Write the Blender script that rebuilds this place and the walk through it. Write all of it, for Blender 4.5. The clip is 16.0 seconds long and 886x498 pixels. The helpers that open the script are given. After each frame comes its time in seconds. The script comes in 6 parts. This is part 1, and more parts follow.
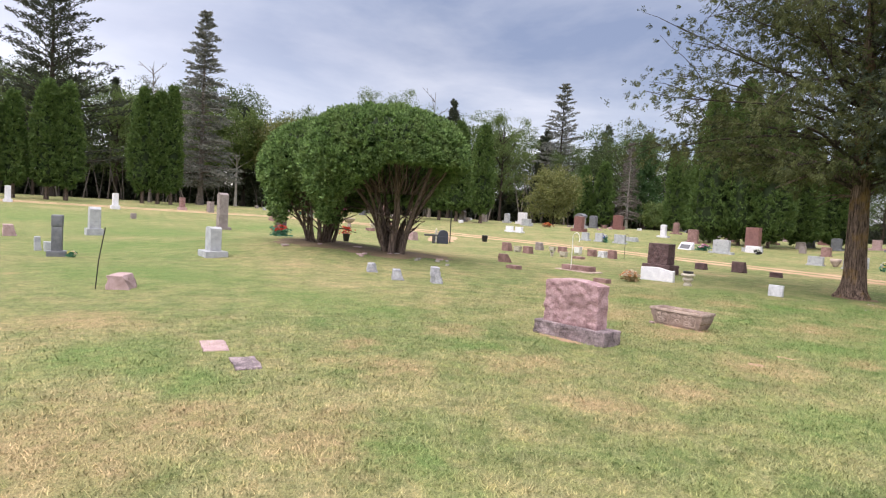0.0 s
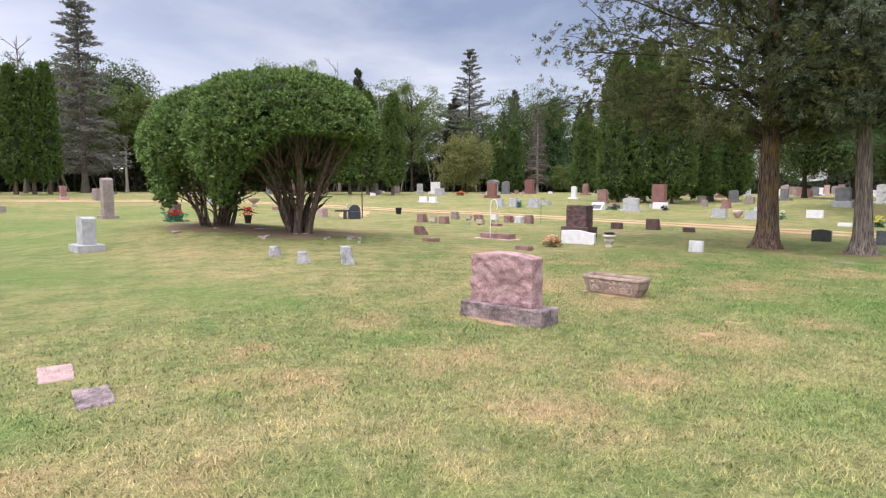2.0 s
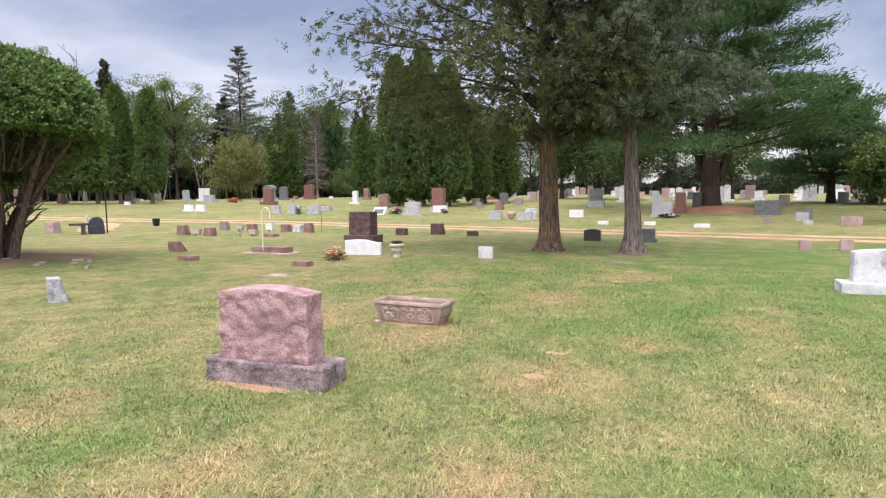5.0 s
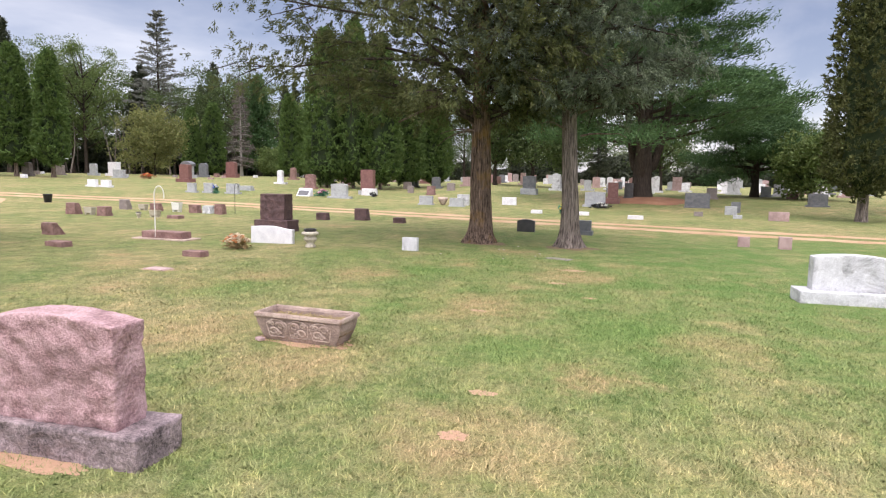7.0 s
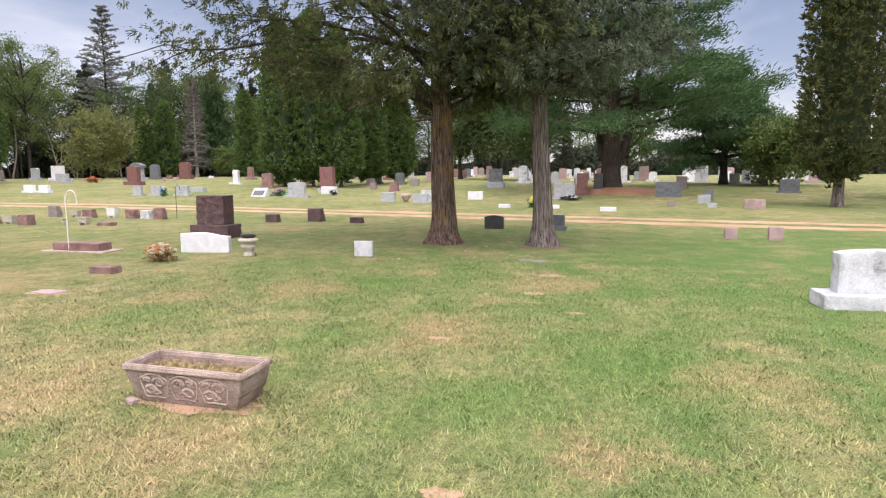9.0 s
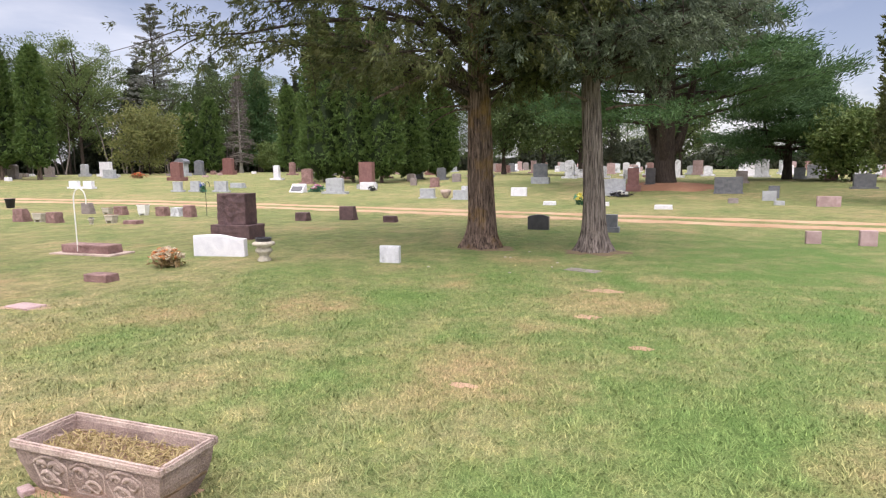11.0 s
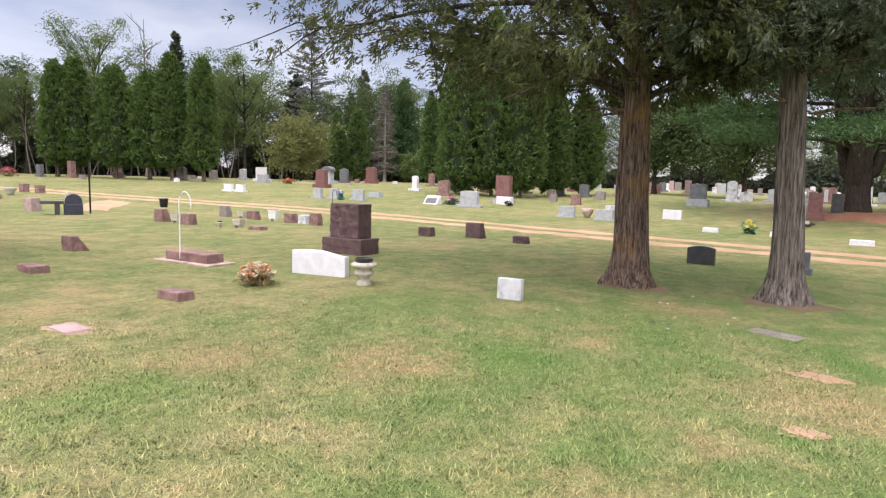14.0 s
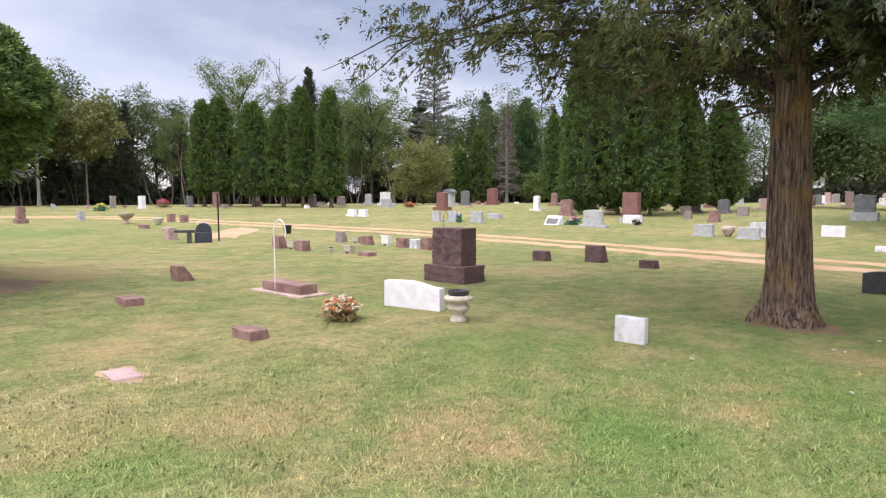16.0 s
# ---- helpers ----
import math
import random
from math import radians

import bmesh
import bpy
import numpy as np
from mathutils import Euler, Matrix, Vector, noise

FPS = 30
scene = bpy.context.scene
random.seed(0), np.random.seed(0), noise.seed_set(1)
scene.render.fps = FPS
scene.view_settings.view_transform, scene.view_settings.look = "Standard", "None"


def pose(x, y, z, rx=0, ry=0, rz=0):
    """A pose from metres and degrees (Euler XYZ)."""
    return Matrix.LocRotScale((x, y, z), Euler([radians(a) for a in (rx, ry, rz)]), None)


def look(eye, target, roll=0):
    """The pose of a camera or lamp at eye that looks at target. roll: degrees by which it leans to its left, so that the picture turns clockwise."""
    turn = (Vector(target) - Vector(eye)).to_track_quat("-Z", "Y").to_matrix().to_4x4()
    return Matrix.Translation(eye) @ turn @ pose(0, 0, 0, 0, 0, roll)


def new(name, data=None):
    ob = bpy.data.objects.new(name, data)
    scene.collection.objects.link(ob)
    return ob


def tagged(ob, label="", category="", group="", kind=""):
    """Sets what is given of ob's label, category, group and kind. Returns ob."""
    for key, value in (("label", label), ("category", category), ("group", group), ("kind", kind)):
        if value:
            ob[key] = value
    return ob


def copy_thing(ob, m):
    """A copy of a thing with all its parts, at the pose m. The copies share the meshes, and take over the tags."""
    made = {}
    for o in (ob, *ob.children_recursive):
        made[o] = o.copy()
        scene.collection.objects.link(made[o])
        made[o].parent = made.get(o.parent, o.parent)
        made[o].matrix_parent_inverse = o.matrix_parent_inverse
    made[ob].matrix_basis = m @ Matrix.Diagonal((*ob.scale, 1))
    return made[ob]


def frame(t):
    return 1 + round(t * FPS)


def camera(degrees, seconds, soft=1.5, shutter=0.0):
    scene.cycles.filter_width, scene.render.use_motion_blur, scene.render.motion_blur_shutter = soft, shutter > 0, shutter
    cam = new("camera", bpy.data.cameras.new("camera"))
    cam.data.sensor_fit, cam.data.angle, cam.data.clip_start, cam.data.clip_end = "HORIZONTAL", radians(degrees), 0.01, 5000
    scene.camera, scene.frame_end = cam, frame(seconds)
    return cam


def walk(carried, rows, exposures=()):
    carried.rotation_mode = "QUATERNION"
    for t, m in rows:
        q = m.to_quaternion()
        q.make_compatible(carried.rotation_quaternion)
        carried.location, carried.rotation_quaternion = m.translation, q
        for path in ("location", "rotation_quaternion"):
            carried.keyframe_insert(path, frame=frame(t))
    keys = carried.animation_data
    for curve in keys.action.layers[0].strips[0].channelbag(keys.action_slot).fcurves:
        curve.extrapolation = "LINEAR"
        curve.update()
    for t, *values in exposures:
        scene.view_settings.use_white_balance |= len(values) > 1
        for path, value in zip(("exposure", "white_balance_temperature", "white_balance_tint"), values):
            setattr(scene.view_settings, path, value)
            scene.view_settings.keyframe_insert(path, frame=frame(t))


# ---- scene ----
cam = camera(71.1, 16.0, 1.2)
PATH = [
    (0, (-0.041, -0.347, 1.614), (1.15, 1.256, 1.504), 3.3),
    (0.5, (0.141, -0.13, 1.594), (1.431, 1.393, 1.463), 3.3),
    (1, (0.286, 0.127, 1.606), (1.656, 1.58, 1.491), 1.2),
    (1.5, (0.545, 0.371, 1.581), (1.883, 1.85, 1.435), 0.3),
    (2, (0.777, 0.6, 1.592), (2.172, 2.02, 1.4), 0.1),
    (2.5, (1.001, 0.923, 1.594), (2.575, 2.145, 1.427), -2.6),
    (3, (1.235, 1.151, 1.582), (2.82, 2.357, 1.397), -1.5),
    (3.5, (1.527, 1.294, 1.611), (3.059, 2.566, 1.419), -2.0),
    (4, (1.806, 1.511, 1.587), (3.408, 2.701, 1.446), -2.1),
    (4.5, (2.078, 1.693, 1.596), (3.769, 2.739, 1.381), -3.2),
    (5, (2.453, 1.76, 1.614), (4.249, 2.622, 1.433), -0.8),
    (5.2, (2.578, 1.782, 1.621), (4.394, 2.587, 1.39), -0.9),
    (7.3, (4.22, 2.217, 1.637), (6.103, 2.847, 1.401), 0.6),
    (7.5, (4.363, 2.234, 1.621), (6.254, 2.832, 1.365), -0.8),
    (8, (4.801, 2.321, 1.599), (6.643, 3.078, 1.419), 0.5),
    (8.5, (5.241, 2.411, 1.58), (7.068, 3.175, 1.302), -0.1),
    (9, (5.609, 2.541, 1.598), (7.512, 3.103, 1.35), -0.5),
    (9.2, (5.753, 2.58, 1.6), (7.649, 3.158, 1.339), -1.4),
    (11.3, (7.25, 2.897, 1.611), (9.083, 3.652, 1.348), -0.0),
    (11.5, (7.419, 2.957, 1.6), (9.213, 3.806, 1.351), 1.5),
    (12, (7.761, 3.106, 1.578), (9.528, 3.989, 1.265), 1.5),
    (12.5, (8.066, 3.292, 1.621), (9.824, 4.197, 1.317), -0.4),
    (13, (8.399, 3.377, 1.615), (10.089, 4.406, 1.322), 0.5),
    (13.5, (8.708, 3.419, 1.612), (10.333, 4.545, 1.31), 0.6),
    (14, (8.972, 3.52, 1.602), (10.634, 4.611, 1.381), 1.4),
    (14.5, (9.252, 3.621, 1.606), (10.936, 4.674, 1.376), -1.1),
    (15, (9.589, 3.711, 1.595), (11.121, 4.974, 1.354), 0.2),
    (15.5, (9.93, 3.812, 1.585), (11.294, 5.247, 1.301), 0.2),
    (16, (10.165, 3.99, 1.603), (11.576, 5.398, 1.445), -0.3),
]
walk(cam, [(t, look(eye, target, roll)) for t, eye, target, roll in PATH], [(0.0, -0.02, 6500, 16), (2.5, 0.01, 6500, 16), (10.0, 0.04, 6500, 17), (13.0, 0.05, 6500, 17), (16.0, 0.06, 6500, 17)])

# ---------------------------------------------------------------- light
world = bpy.data.worlds.new("overcast_sky")
scene.world = world
world.use_nodes = True
wt = world.node_tree
wt.nodes.clear()


def wnode(kind, **values):
    n = wt.nodes.new(kind)
    for k, v in values.items():
        n.inputs[k].default_value = v
    return n


SUN_ELEVATION, SUN_ROTATION = radians(62), radians(233)
sky = wt.nodes.new("ShaderNodeTexSky")
sky.sky_type, sky.sun_disc = "NISHITA", False
sky.sun_elevation, sky.sun_rotation = SUN_ELEVATION, SUN_ROTATION
wcoord = wt.nodes.new("ShaderNodeTexCoord")
wsep = wt.nodes.new("ShaderNodeSeparateXYZ")
wt.links.new(wcoord.outputs["Generated"], wsep.inputs[0])
# cloud deck: flattened noise, so that clouds stretch along the horizon
wmap = wt.nodes.new("ShaderNodeMapping")
wmap.inputs["Scale"].default_value = (1.3, 1.3, 3.4)
wmap.inputs["Location"].default_value = (0.35, 0.2, 0.1)
wt.links.new(wcoord.outputs["Generated"], wmap.inputs["Vector"])
wnoise = wnode("ShaderNodeTexNoise", Scale=1.7, Detail=7.0, Roughness=0.55, Distortion=0.25)
wt.links.new(wmap.outputs[0], wnoise.inputs["Vector"])
cloud = wt.nodes.new("ShaderNodeValToRGB")
cloud.color_ramp.elements[0].position, cloud.color_ramp.elements[0].color = 0.38, (0.26, 0.288, 0.385, 1)
cloud.color_ramp.elements[1].position, cloud.color_ramp.elements[1].color = 0.62, (0.68, 0.67, 0.685, 1)
wt.links.new(wnoise.outputs["Fac"], cloud.inputs["Fac"])
# brighter veil low over the horizon, brighter deck overhead as under any overcast
low = wt.nodes.new("ShaderNodeValToRGB")
els = low.color_ramp.elements
els[0].position, els[0].color = 0.0, (1.2, 1.17, 1.12, 1)
els[1].position, els[1].color = 1.0, (3.55, 3.45, 3.28, 1)
for p, c in ((0.13, (1.0, 0.99, 0.99, 1)), (0.24, (0.74, 0.745, 0.78, 1)), (0.42, (0.9, 0.95, 0.96, 1)), (0.62, (2.75, 2.68, 2.55, 1))):
    e = els.new(p)
    e.color = c
wt.links.new(wsep.outputs["Z"], low.inputs["Fac"])
wmul = wt.nodes.new("ShaderNodeMixRGB")
wmul.blend_type = "MULTIPLY"
wmul.inputs["Fac"].default_value = 1.0
wt.links.new(low.outputs["Color"], wmul.inputs["Color2"])
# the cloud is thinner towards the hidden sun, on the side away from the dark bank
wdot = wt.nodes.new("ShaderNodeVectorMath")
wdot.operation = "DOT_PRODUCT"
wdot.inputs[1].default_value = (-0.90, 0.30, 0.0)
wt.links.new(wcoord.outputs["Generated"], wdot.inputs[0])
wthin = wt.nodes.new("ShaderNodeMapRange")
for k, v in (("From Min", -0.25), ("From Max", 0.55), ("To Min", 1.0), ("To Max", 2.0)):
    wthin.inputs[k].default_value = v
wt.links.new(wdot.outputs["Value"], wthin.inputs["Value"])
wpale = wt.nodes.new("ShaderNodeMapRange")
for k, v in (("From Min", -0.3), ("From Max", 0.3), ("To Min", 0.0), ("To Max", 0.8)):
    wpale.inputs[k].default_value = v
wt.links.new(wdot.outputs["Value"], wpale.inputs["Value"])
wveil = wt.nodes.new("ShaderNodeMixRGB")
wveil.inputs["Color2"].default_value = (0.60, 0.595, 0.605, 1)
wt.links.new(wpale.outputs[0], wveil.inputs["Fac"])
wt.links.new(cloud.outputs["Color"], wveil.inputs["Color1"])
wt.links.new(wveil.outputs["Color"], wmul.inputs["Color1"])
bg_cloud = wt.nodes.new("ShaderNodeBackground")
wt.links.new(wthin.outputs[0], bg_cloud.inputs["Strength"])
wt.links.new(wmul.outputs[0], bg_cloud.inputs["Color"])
bg_sky = wnode("ShaderNodeBackground", Strength=0.06)
wt.links.new(sky.outputs[0], bg_sky.inputs["Color"])
wadd = wt.nodes.new("ShaderNodeAddShader")
wt.links.new(bg_cloud.outputs[0], wadd.inputs[0])
wt.links.new(bg_sky.outputs[0], wadd.inputs[1])
wout = wt.nodes.new("ShaderNodeOutputWorld")
wt.links.new(wadd.outputs[0], wout.inputs["Surface"])

sun = new("sun", bpy.data.lights.new("sun", "SUN"))
sun.data.energy, sun.data.angle, sun.data.color = 1.5, radians(34), (1.0, 0.96, 0.9)
sun.matrix_world = look((0, 0, 30), (0.376 * 30, 0.282 * 30, 30 - 30 * 0.883))

# ---------------------------------------------------------------- materials
RNG = np.random.default_rng(7)


def nodes_of(name):
    m = bpy.data.materials.new(name)
    m.use_nodes = True
    nt = m.node_tree
    return m, nt, nt.nodes["Principled BSDF"]


def link(nt, a, b):
    nt.links.new(a, b)


def ramp(nt, fac, stops):
    r = nt.nodes.new("ShaderNodeValToRGB")
    e = r.color_ramp.elements
    e[0].position, e[0].color = stops[0][0], (*stops[0][1], 1)
    e[1].position, e[1].color = stops[-1][0], (*stops[-1][1], 1)
    for p, c in stops[1:-1]:
        e.new(p).color = (*c, 1)
    link(nt, fac, r.inputs["Fac"])
    return r.outputs["Color"]


def noise_tex(nt, vec, scale, detail=4.0, rough=0.55, distort=0.0):
    n = nt.nodes.new("ShaderNodeTexNoise")
    n.inputs["Scale"].default_value, n.inputs["Detail"].default_value = scale, detail
    n.inputs["Roughness"].default_value, n.inputs["Distortion"].default_value = rough, distort
    if vec is not None:
        link(nt, vec, n.inputs["Vector"])
    return n.outputs["Fac"]


def mix(nt, fac, a, b, mode="MIX"):
    m = nt.nodes.new("ShaderNodeMixRGB")
    m.blend_type = mode
    for s, v in (("Fac", fac), ("Color1", a), ("Color2", b)):
        if isinstance(v, (int, float)):
            m.inputs[s].default_value = v
        elif isinstance(v, tuple):
            m.inputs[s].default_value = (*v, 1)
        else:
            link(nt, v, m.inputs[s])
    return m.outputs["Color"]


def bump(nt, bsdf, height, strength, distance):
    b = nt.nodes.new("ShaderNodeBump")
    b.inputs["Strength"].default_value, b.inputs["Distance"].default_value = strength, distance
    link(nt, height, b.inputs["Height"])
    link(nt, b.outputs[0], bsdf.inputs["Normal"])


def stone(name, dark, light, stain=(0.12, 0.11, 0.10), rough=0.75, grain=90.0, stain_amount=0.35, relief=0.5, relief_scale=14.0):
    """Granite or marble: crystal grain, cloudy tone, weather stains."""
    m, nt, b = nodes_of(name)
    co = nt.nodes.new("ShaderNodeTexCoord").outputs["Object"]
    info = nt.nodes.new("ShaderNodeObjectInfo").outputs["Random"]
    off = nt.nodes.new("ShaderNodeVectorMath")
    link(nt, co, off.inputs[0])
    comb = nt.nodes.new("ShaderNodeCombineXYZ")
    mul = nt.nodes.new("ShaderNodeMath")
    mul.operation = "MULTIPLY"
    mul.inputs[1].default_value = 37.0
    link(nt, info, mul.inputs[0])
    for s in "XYZ":
        link(nt, mul.outputs[0], comb.inputs[s])
    link(nt, comb.outputs[0], off.inputs[1])
    v = off.outputs[0]
    cloudy = noise_tex(nt, v, 6.0, 5.0, 0.6)
    base = ramp(nt, cloudy, ((0.37, dark), (0.64, light)))
    fine = noise_tex(nt, v, grain, 2.0, 0.7)
    base = mix(nt, 0.35, base, ramp(nt, fine, ((0.35, tuple(c * 0.55 for c in dark)), (0.65, tuple(min(1, c * 1.25) for c in light)))))
    st = noise_tex(nt, v, 2.6, 6.0, 0.7, 0.6)
    mask = ramp(nt, st, ((0.52, (0, 0, 0)), (0.72, (stain_amount,) * 3)))
    base = mix(nt, mask, base, stain)
    link(nt, base, b.inputs["Base Color"])
    b.inputs["Roughness"].default_value = rough
    hgt = mix(nt, 0.5, noise_tex(nt, v, relief_scale, 6.0, 0.65), fine)
    bump(nt, b, hgt, relief, 0.02)
    return m


PINK = stone("pink_granite", (0.23, 0.125, 0.13), (0.52, 0.345, 0.36), (0.15, 0.085, 0.085), grain=60.0, relief=1.0, relief_scale=11.0, stain_amount=0.55)
PINK_SIDE = stone("pink_granite_base", (0.05, 0.037, 0.04), (0.40, 0.31, 0.325), (0.045, 0.033, 0.035), grain=60.0, relief=1.0, stain_amount=0.8)
MAROON = stone("maroon_granite", (0.075, 0.042, 0.046), (0.17, 0.10, 0.10), (0.04, 0.028, 0.03), relief=1.0, relief_scale=10.0)
RED = stone("red_granite", (0.15, 0.065, 0.06), (0.25, 0.12, 0.11), (0.09, 0.05, 0.045), rough=0.45, relief=0.15)
BRICKY = stone("reddish_granite", (0.15, 0.075, 0.07), (0.36, 0.22, 0.20), (0.10, 0.06, 0.05), relief=1.0, stain_amount=0.6)
GREY = stone("grey_granite", (0.30, 0.31, 0.33), (0.47, 0.48, 0.50), (0.16, 0.15, 0.14), relief=0.3)
DGREY = stone("dark_grey_granite", (0.10, 0.105, 0.12), (0.19, 0.195, 0.21), (0.06, 0.06, 0.06), rough=0.5, relief=0.2)
BLACK = stone("black_granite", (0.035, 0.035, 0.04), (0.08, 0.075, 0.08), (0.10, 0.09, 0.08), rough=0.35, relief=0.1)
WHITE = stone("white_marble", (0.64, 0.63, 0.69), (0.80, 0.79, 0.83), (0.42, 0.41, 0.40), relief=0.15, stain_amount=0.15)
WHITE_OLD = stone("weathered_white_marble", (0.46, 0.46, 0.49), (0.70, 0.70, 0.73), (0.11, 0.11, 0.10), relief=0.6, stain_amount=1.0)
BROWNISH = stone("brownish_grey_granite", (0.20, 0.165, 0.155), (0.32, 0.27, 0.26), (0.10, 0.08, 0.07), relief=0.4)
CEMENT = stone("weathered_cement", (0.37, 0.27, 0.235), (0.60, 0.475, 0.41), (0.12, 0.085, 0.075), rough=0.9, relief=0.9, stain_amount=0.75)
CEMENT_DARK = stone("dark_cement", (0.22, 0.155, 0.135), (0.43, 0.325, 0.28), (0.07, 0.05, 0.045), rough=0.9, relief=0.9, stain_amount=0.7)
FIELDSTONE = stone("speckled_fieldstone", (0.20, 0.20, 0.22), (0.52, 0.52, 0.56), (0.08, 0.08, 0.09), rough=0.9, grain=40.0, relief=1.0, stain_amount=0.8)
PALEPINK = stone("pale_pink_granite", (0.33, 0.215, 0.21), (0.50, 0.36, 0.35), (0.2, 0.14, 0.13), relief=0.5, stain_amount=0.5)


def foliage(name, dark, light, tint=(0.12, 0.10, 0.03), tint_amount=0.25, through_light=0.25, sprig=5.0):
    """Leaves: noise sets each sprig's tone, dark to light; each leaf strays a little."""
    m, nt, b = nodes_of(name)
    geo = nt.nodes.new("ShaderNodeNewGeometry")
    pos = nt.nodes.new("ShaderNodeTexCoord").outputs["Object"]
    own = mix(nt, 0.3, ramp(nt, noise_tex(nt, pos, sprig, 3.0, 0.6), ((0.34, (0, 0, 0)), (0.66, (1, 1, 1)))), geo.outputs["Random Per Island"])
    base = ramp(nt, own, ((0.1, dark), (0.9, light)))
    clump = noise_tex(nt, pos, 1.6, 4.0, 0.65)
    base = mix(nt, ramp(nt, clump, ((0.45, (0, 0, 0)), (0.75, (tint_amount,) * 3))), base, tint)
    b.inputs["Roughness"].default_value = 0.65
    b.inputs["Specular IOR Level"].default_value = 0.25
    link(nt, base, b.inputs["Base Color"])
    tr = nt.nodes.new("ShaderNodeBsdfTranslucent")
    link(nt, base, tr.inputs["Color"])
    ms = nt.nodes.new("ShaderNodeMixShader")
    ms.inputs[0].default_value = through_light
    link(nt, b.outputs[0], ms.inputs[1])
    link(nt, tr.outputs[0], ms.inputs[2])
    link(nt, ms.outputs[0], nt.nodes["Material Output"].inputs["Surface"])
    return m


F_YEW = foliage("yew_leaves", (0.028, 0.062, 0.02), (0.25, 0.385, 0.125), (0.27, 0.30, 0.11), 0.35, 0.2, 7.0)
F_CEDAR = foliage("cedar_sprays", (0.024, 0.036, 0.015), (0.145, 0.165, 0.058), (0.165, 0.135, 0.05), 0.35, 0.25)
F_CEDAR_GREY = foliage("grey_cedar_sprays", (0.03, 0.045, 0.03), (0.21, 0.255, 0.165), (0.14, 0.14, 0.075), 0.3, 0.25)
F_ARB = foliage("arborvitae_leaves", (0.038, 0.076, 0.022), (0.145, 0.225, 0.06), (0.16, 0.20, 0.06), 0.35, 0.22, 4.0)
# near-black green for crown hulls, stands in for the shade inside
F_INNER_SHADE = foliage("crown_inner_shade", (0.016, 0.03, 0.01), (0.03, 0.05, 0.016), (0.03, 0.035, 0.015), 0.3, 0.05)
F_SPRUCE = foliage("spruce_needles", (0.08, 0.09, 0.075), (0.28, 0.285, 0.25), (0.22, 0.19, 0.165), 0.4)
F_PINE = foliage("pine_needles", (0.03, 0.07, 0.03), (0.12, 0.215, 0.08), (0.144, 0.193, 0.064), 0.2)
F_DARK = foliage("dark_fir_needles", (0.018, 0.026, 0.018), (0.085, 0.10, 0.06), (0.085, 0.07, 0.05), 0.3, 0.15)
F_DEC = foliage("broad_leaves", (0.05, 0.085, 0.026), (0.2, 0.275, 0.085), (0.244, 0.227, 0.082), 0.35)
# darker copy of broad_leaves with the shade put into the leaf colour
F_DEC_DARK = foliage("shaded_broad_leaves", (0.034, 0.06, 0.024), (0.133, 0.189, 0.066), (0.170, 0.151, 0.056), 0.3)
F_OLIVE = foliage("olive_shrub_leaves", (0.108, 0.128, 0.041), (0.243, 0.257, 0.095), (0.230, 0.189, 0.068), 0.4)


def bark_mat(name, dark, light, moss=None, stretch=0.12, scale=26.0):
    m, nt, b = nodes_of(name)
    co = nt.nodes.new("ShaderNodeTexCoord").outputs["Object"]
    mp = nt.nodes.new("ShaderNodeMapping")
    mp.inputs["Scale"].default_value = (1, 1, stretch)
    link(nt, co, mp.inputs["Vector"])
    strands = noise_tex(nt, mp.outputs[0], scale, 6.0, 0.7, 0.4)
    base = ramp(nt, strands, ((0.38, dark), (0.64, light)))
    if moss:
        mask = ramp(nt, noise_tex(nt, co, 1.4, 4.0, 0.6), ((0.5, (0, 0, 0)), (0.68, (0.75,) * 3)))
        base = mix(nt, mask, base, moss)
    link(nt, base, b.inputs["Base Color"])
    b.inputs["Roughness"].default_value = 0.95
    b.inputs["Specular IOR Level"].default_value = 0.15
    bump(nt, b, strands, 1.0, 0.03)
    return m


BARK_RED = bark_mat("red_brown_bark", (0.032, 0.022, 0.018), (0.25, 0.18, 0.14), (0.27, 0.16, 0.04), 0.11, 30.0)
BARK_GREY = bark_mat("grey_shaggy_bark", (0.05, 0.04, 0.035), (0.34, 0.285, 0.25), None, 0.07, 36.0)
BARK_DARK = bark_mat("dark_bark", (0.03, 0.024, 0.02), (0.09, 0.07, 0.058))
BARK_YEW = bark_mat("yew_bark", (0.05, 0.037, 0.03), (0.24, 0.18, 0.145))
BARK_PALE = bark_mat("pale_bark", (0.25, 0.23, 0.20), (0.45, 0.42, 0.38))
BARK_DEAD = bark_mat("dead_wood", (0.10, 0.085, 0.075), (0.22, 0.19, 0.17))


def plain(name, c1, c2, rough=0.6, metal=0.0, scale=20.0, relief=0.2):
    m, nt, b = nodes_of(name)
    co = nt.nodes.new("ShaderNodeTexCoord").outputs["Object"]
    n = noise_tex(nt, co, scale, 5.0, 0.65)
    link(nt, ramp(nt, n, ((0.3, c1), (0.7, c2))), b.inputs["Base Color"])
    b.inputs["Roughness"].default_value, b.inputs["Metallic"].default_value = rough, metal
    bump(nt, b, n, relief, 0.01)
    return m


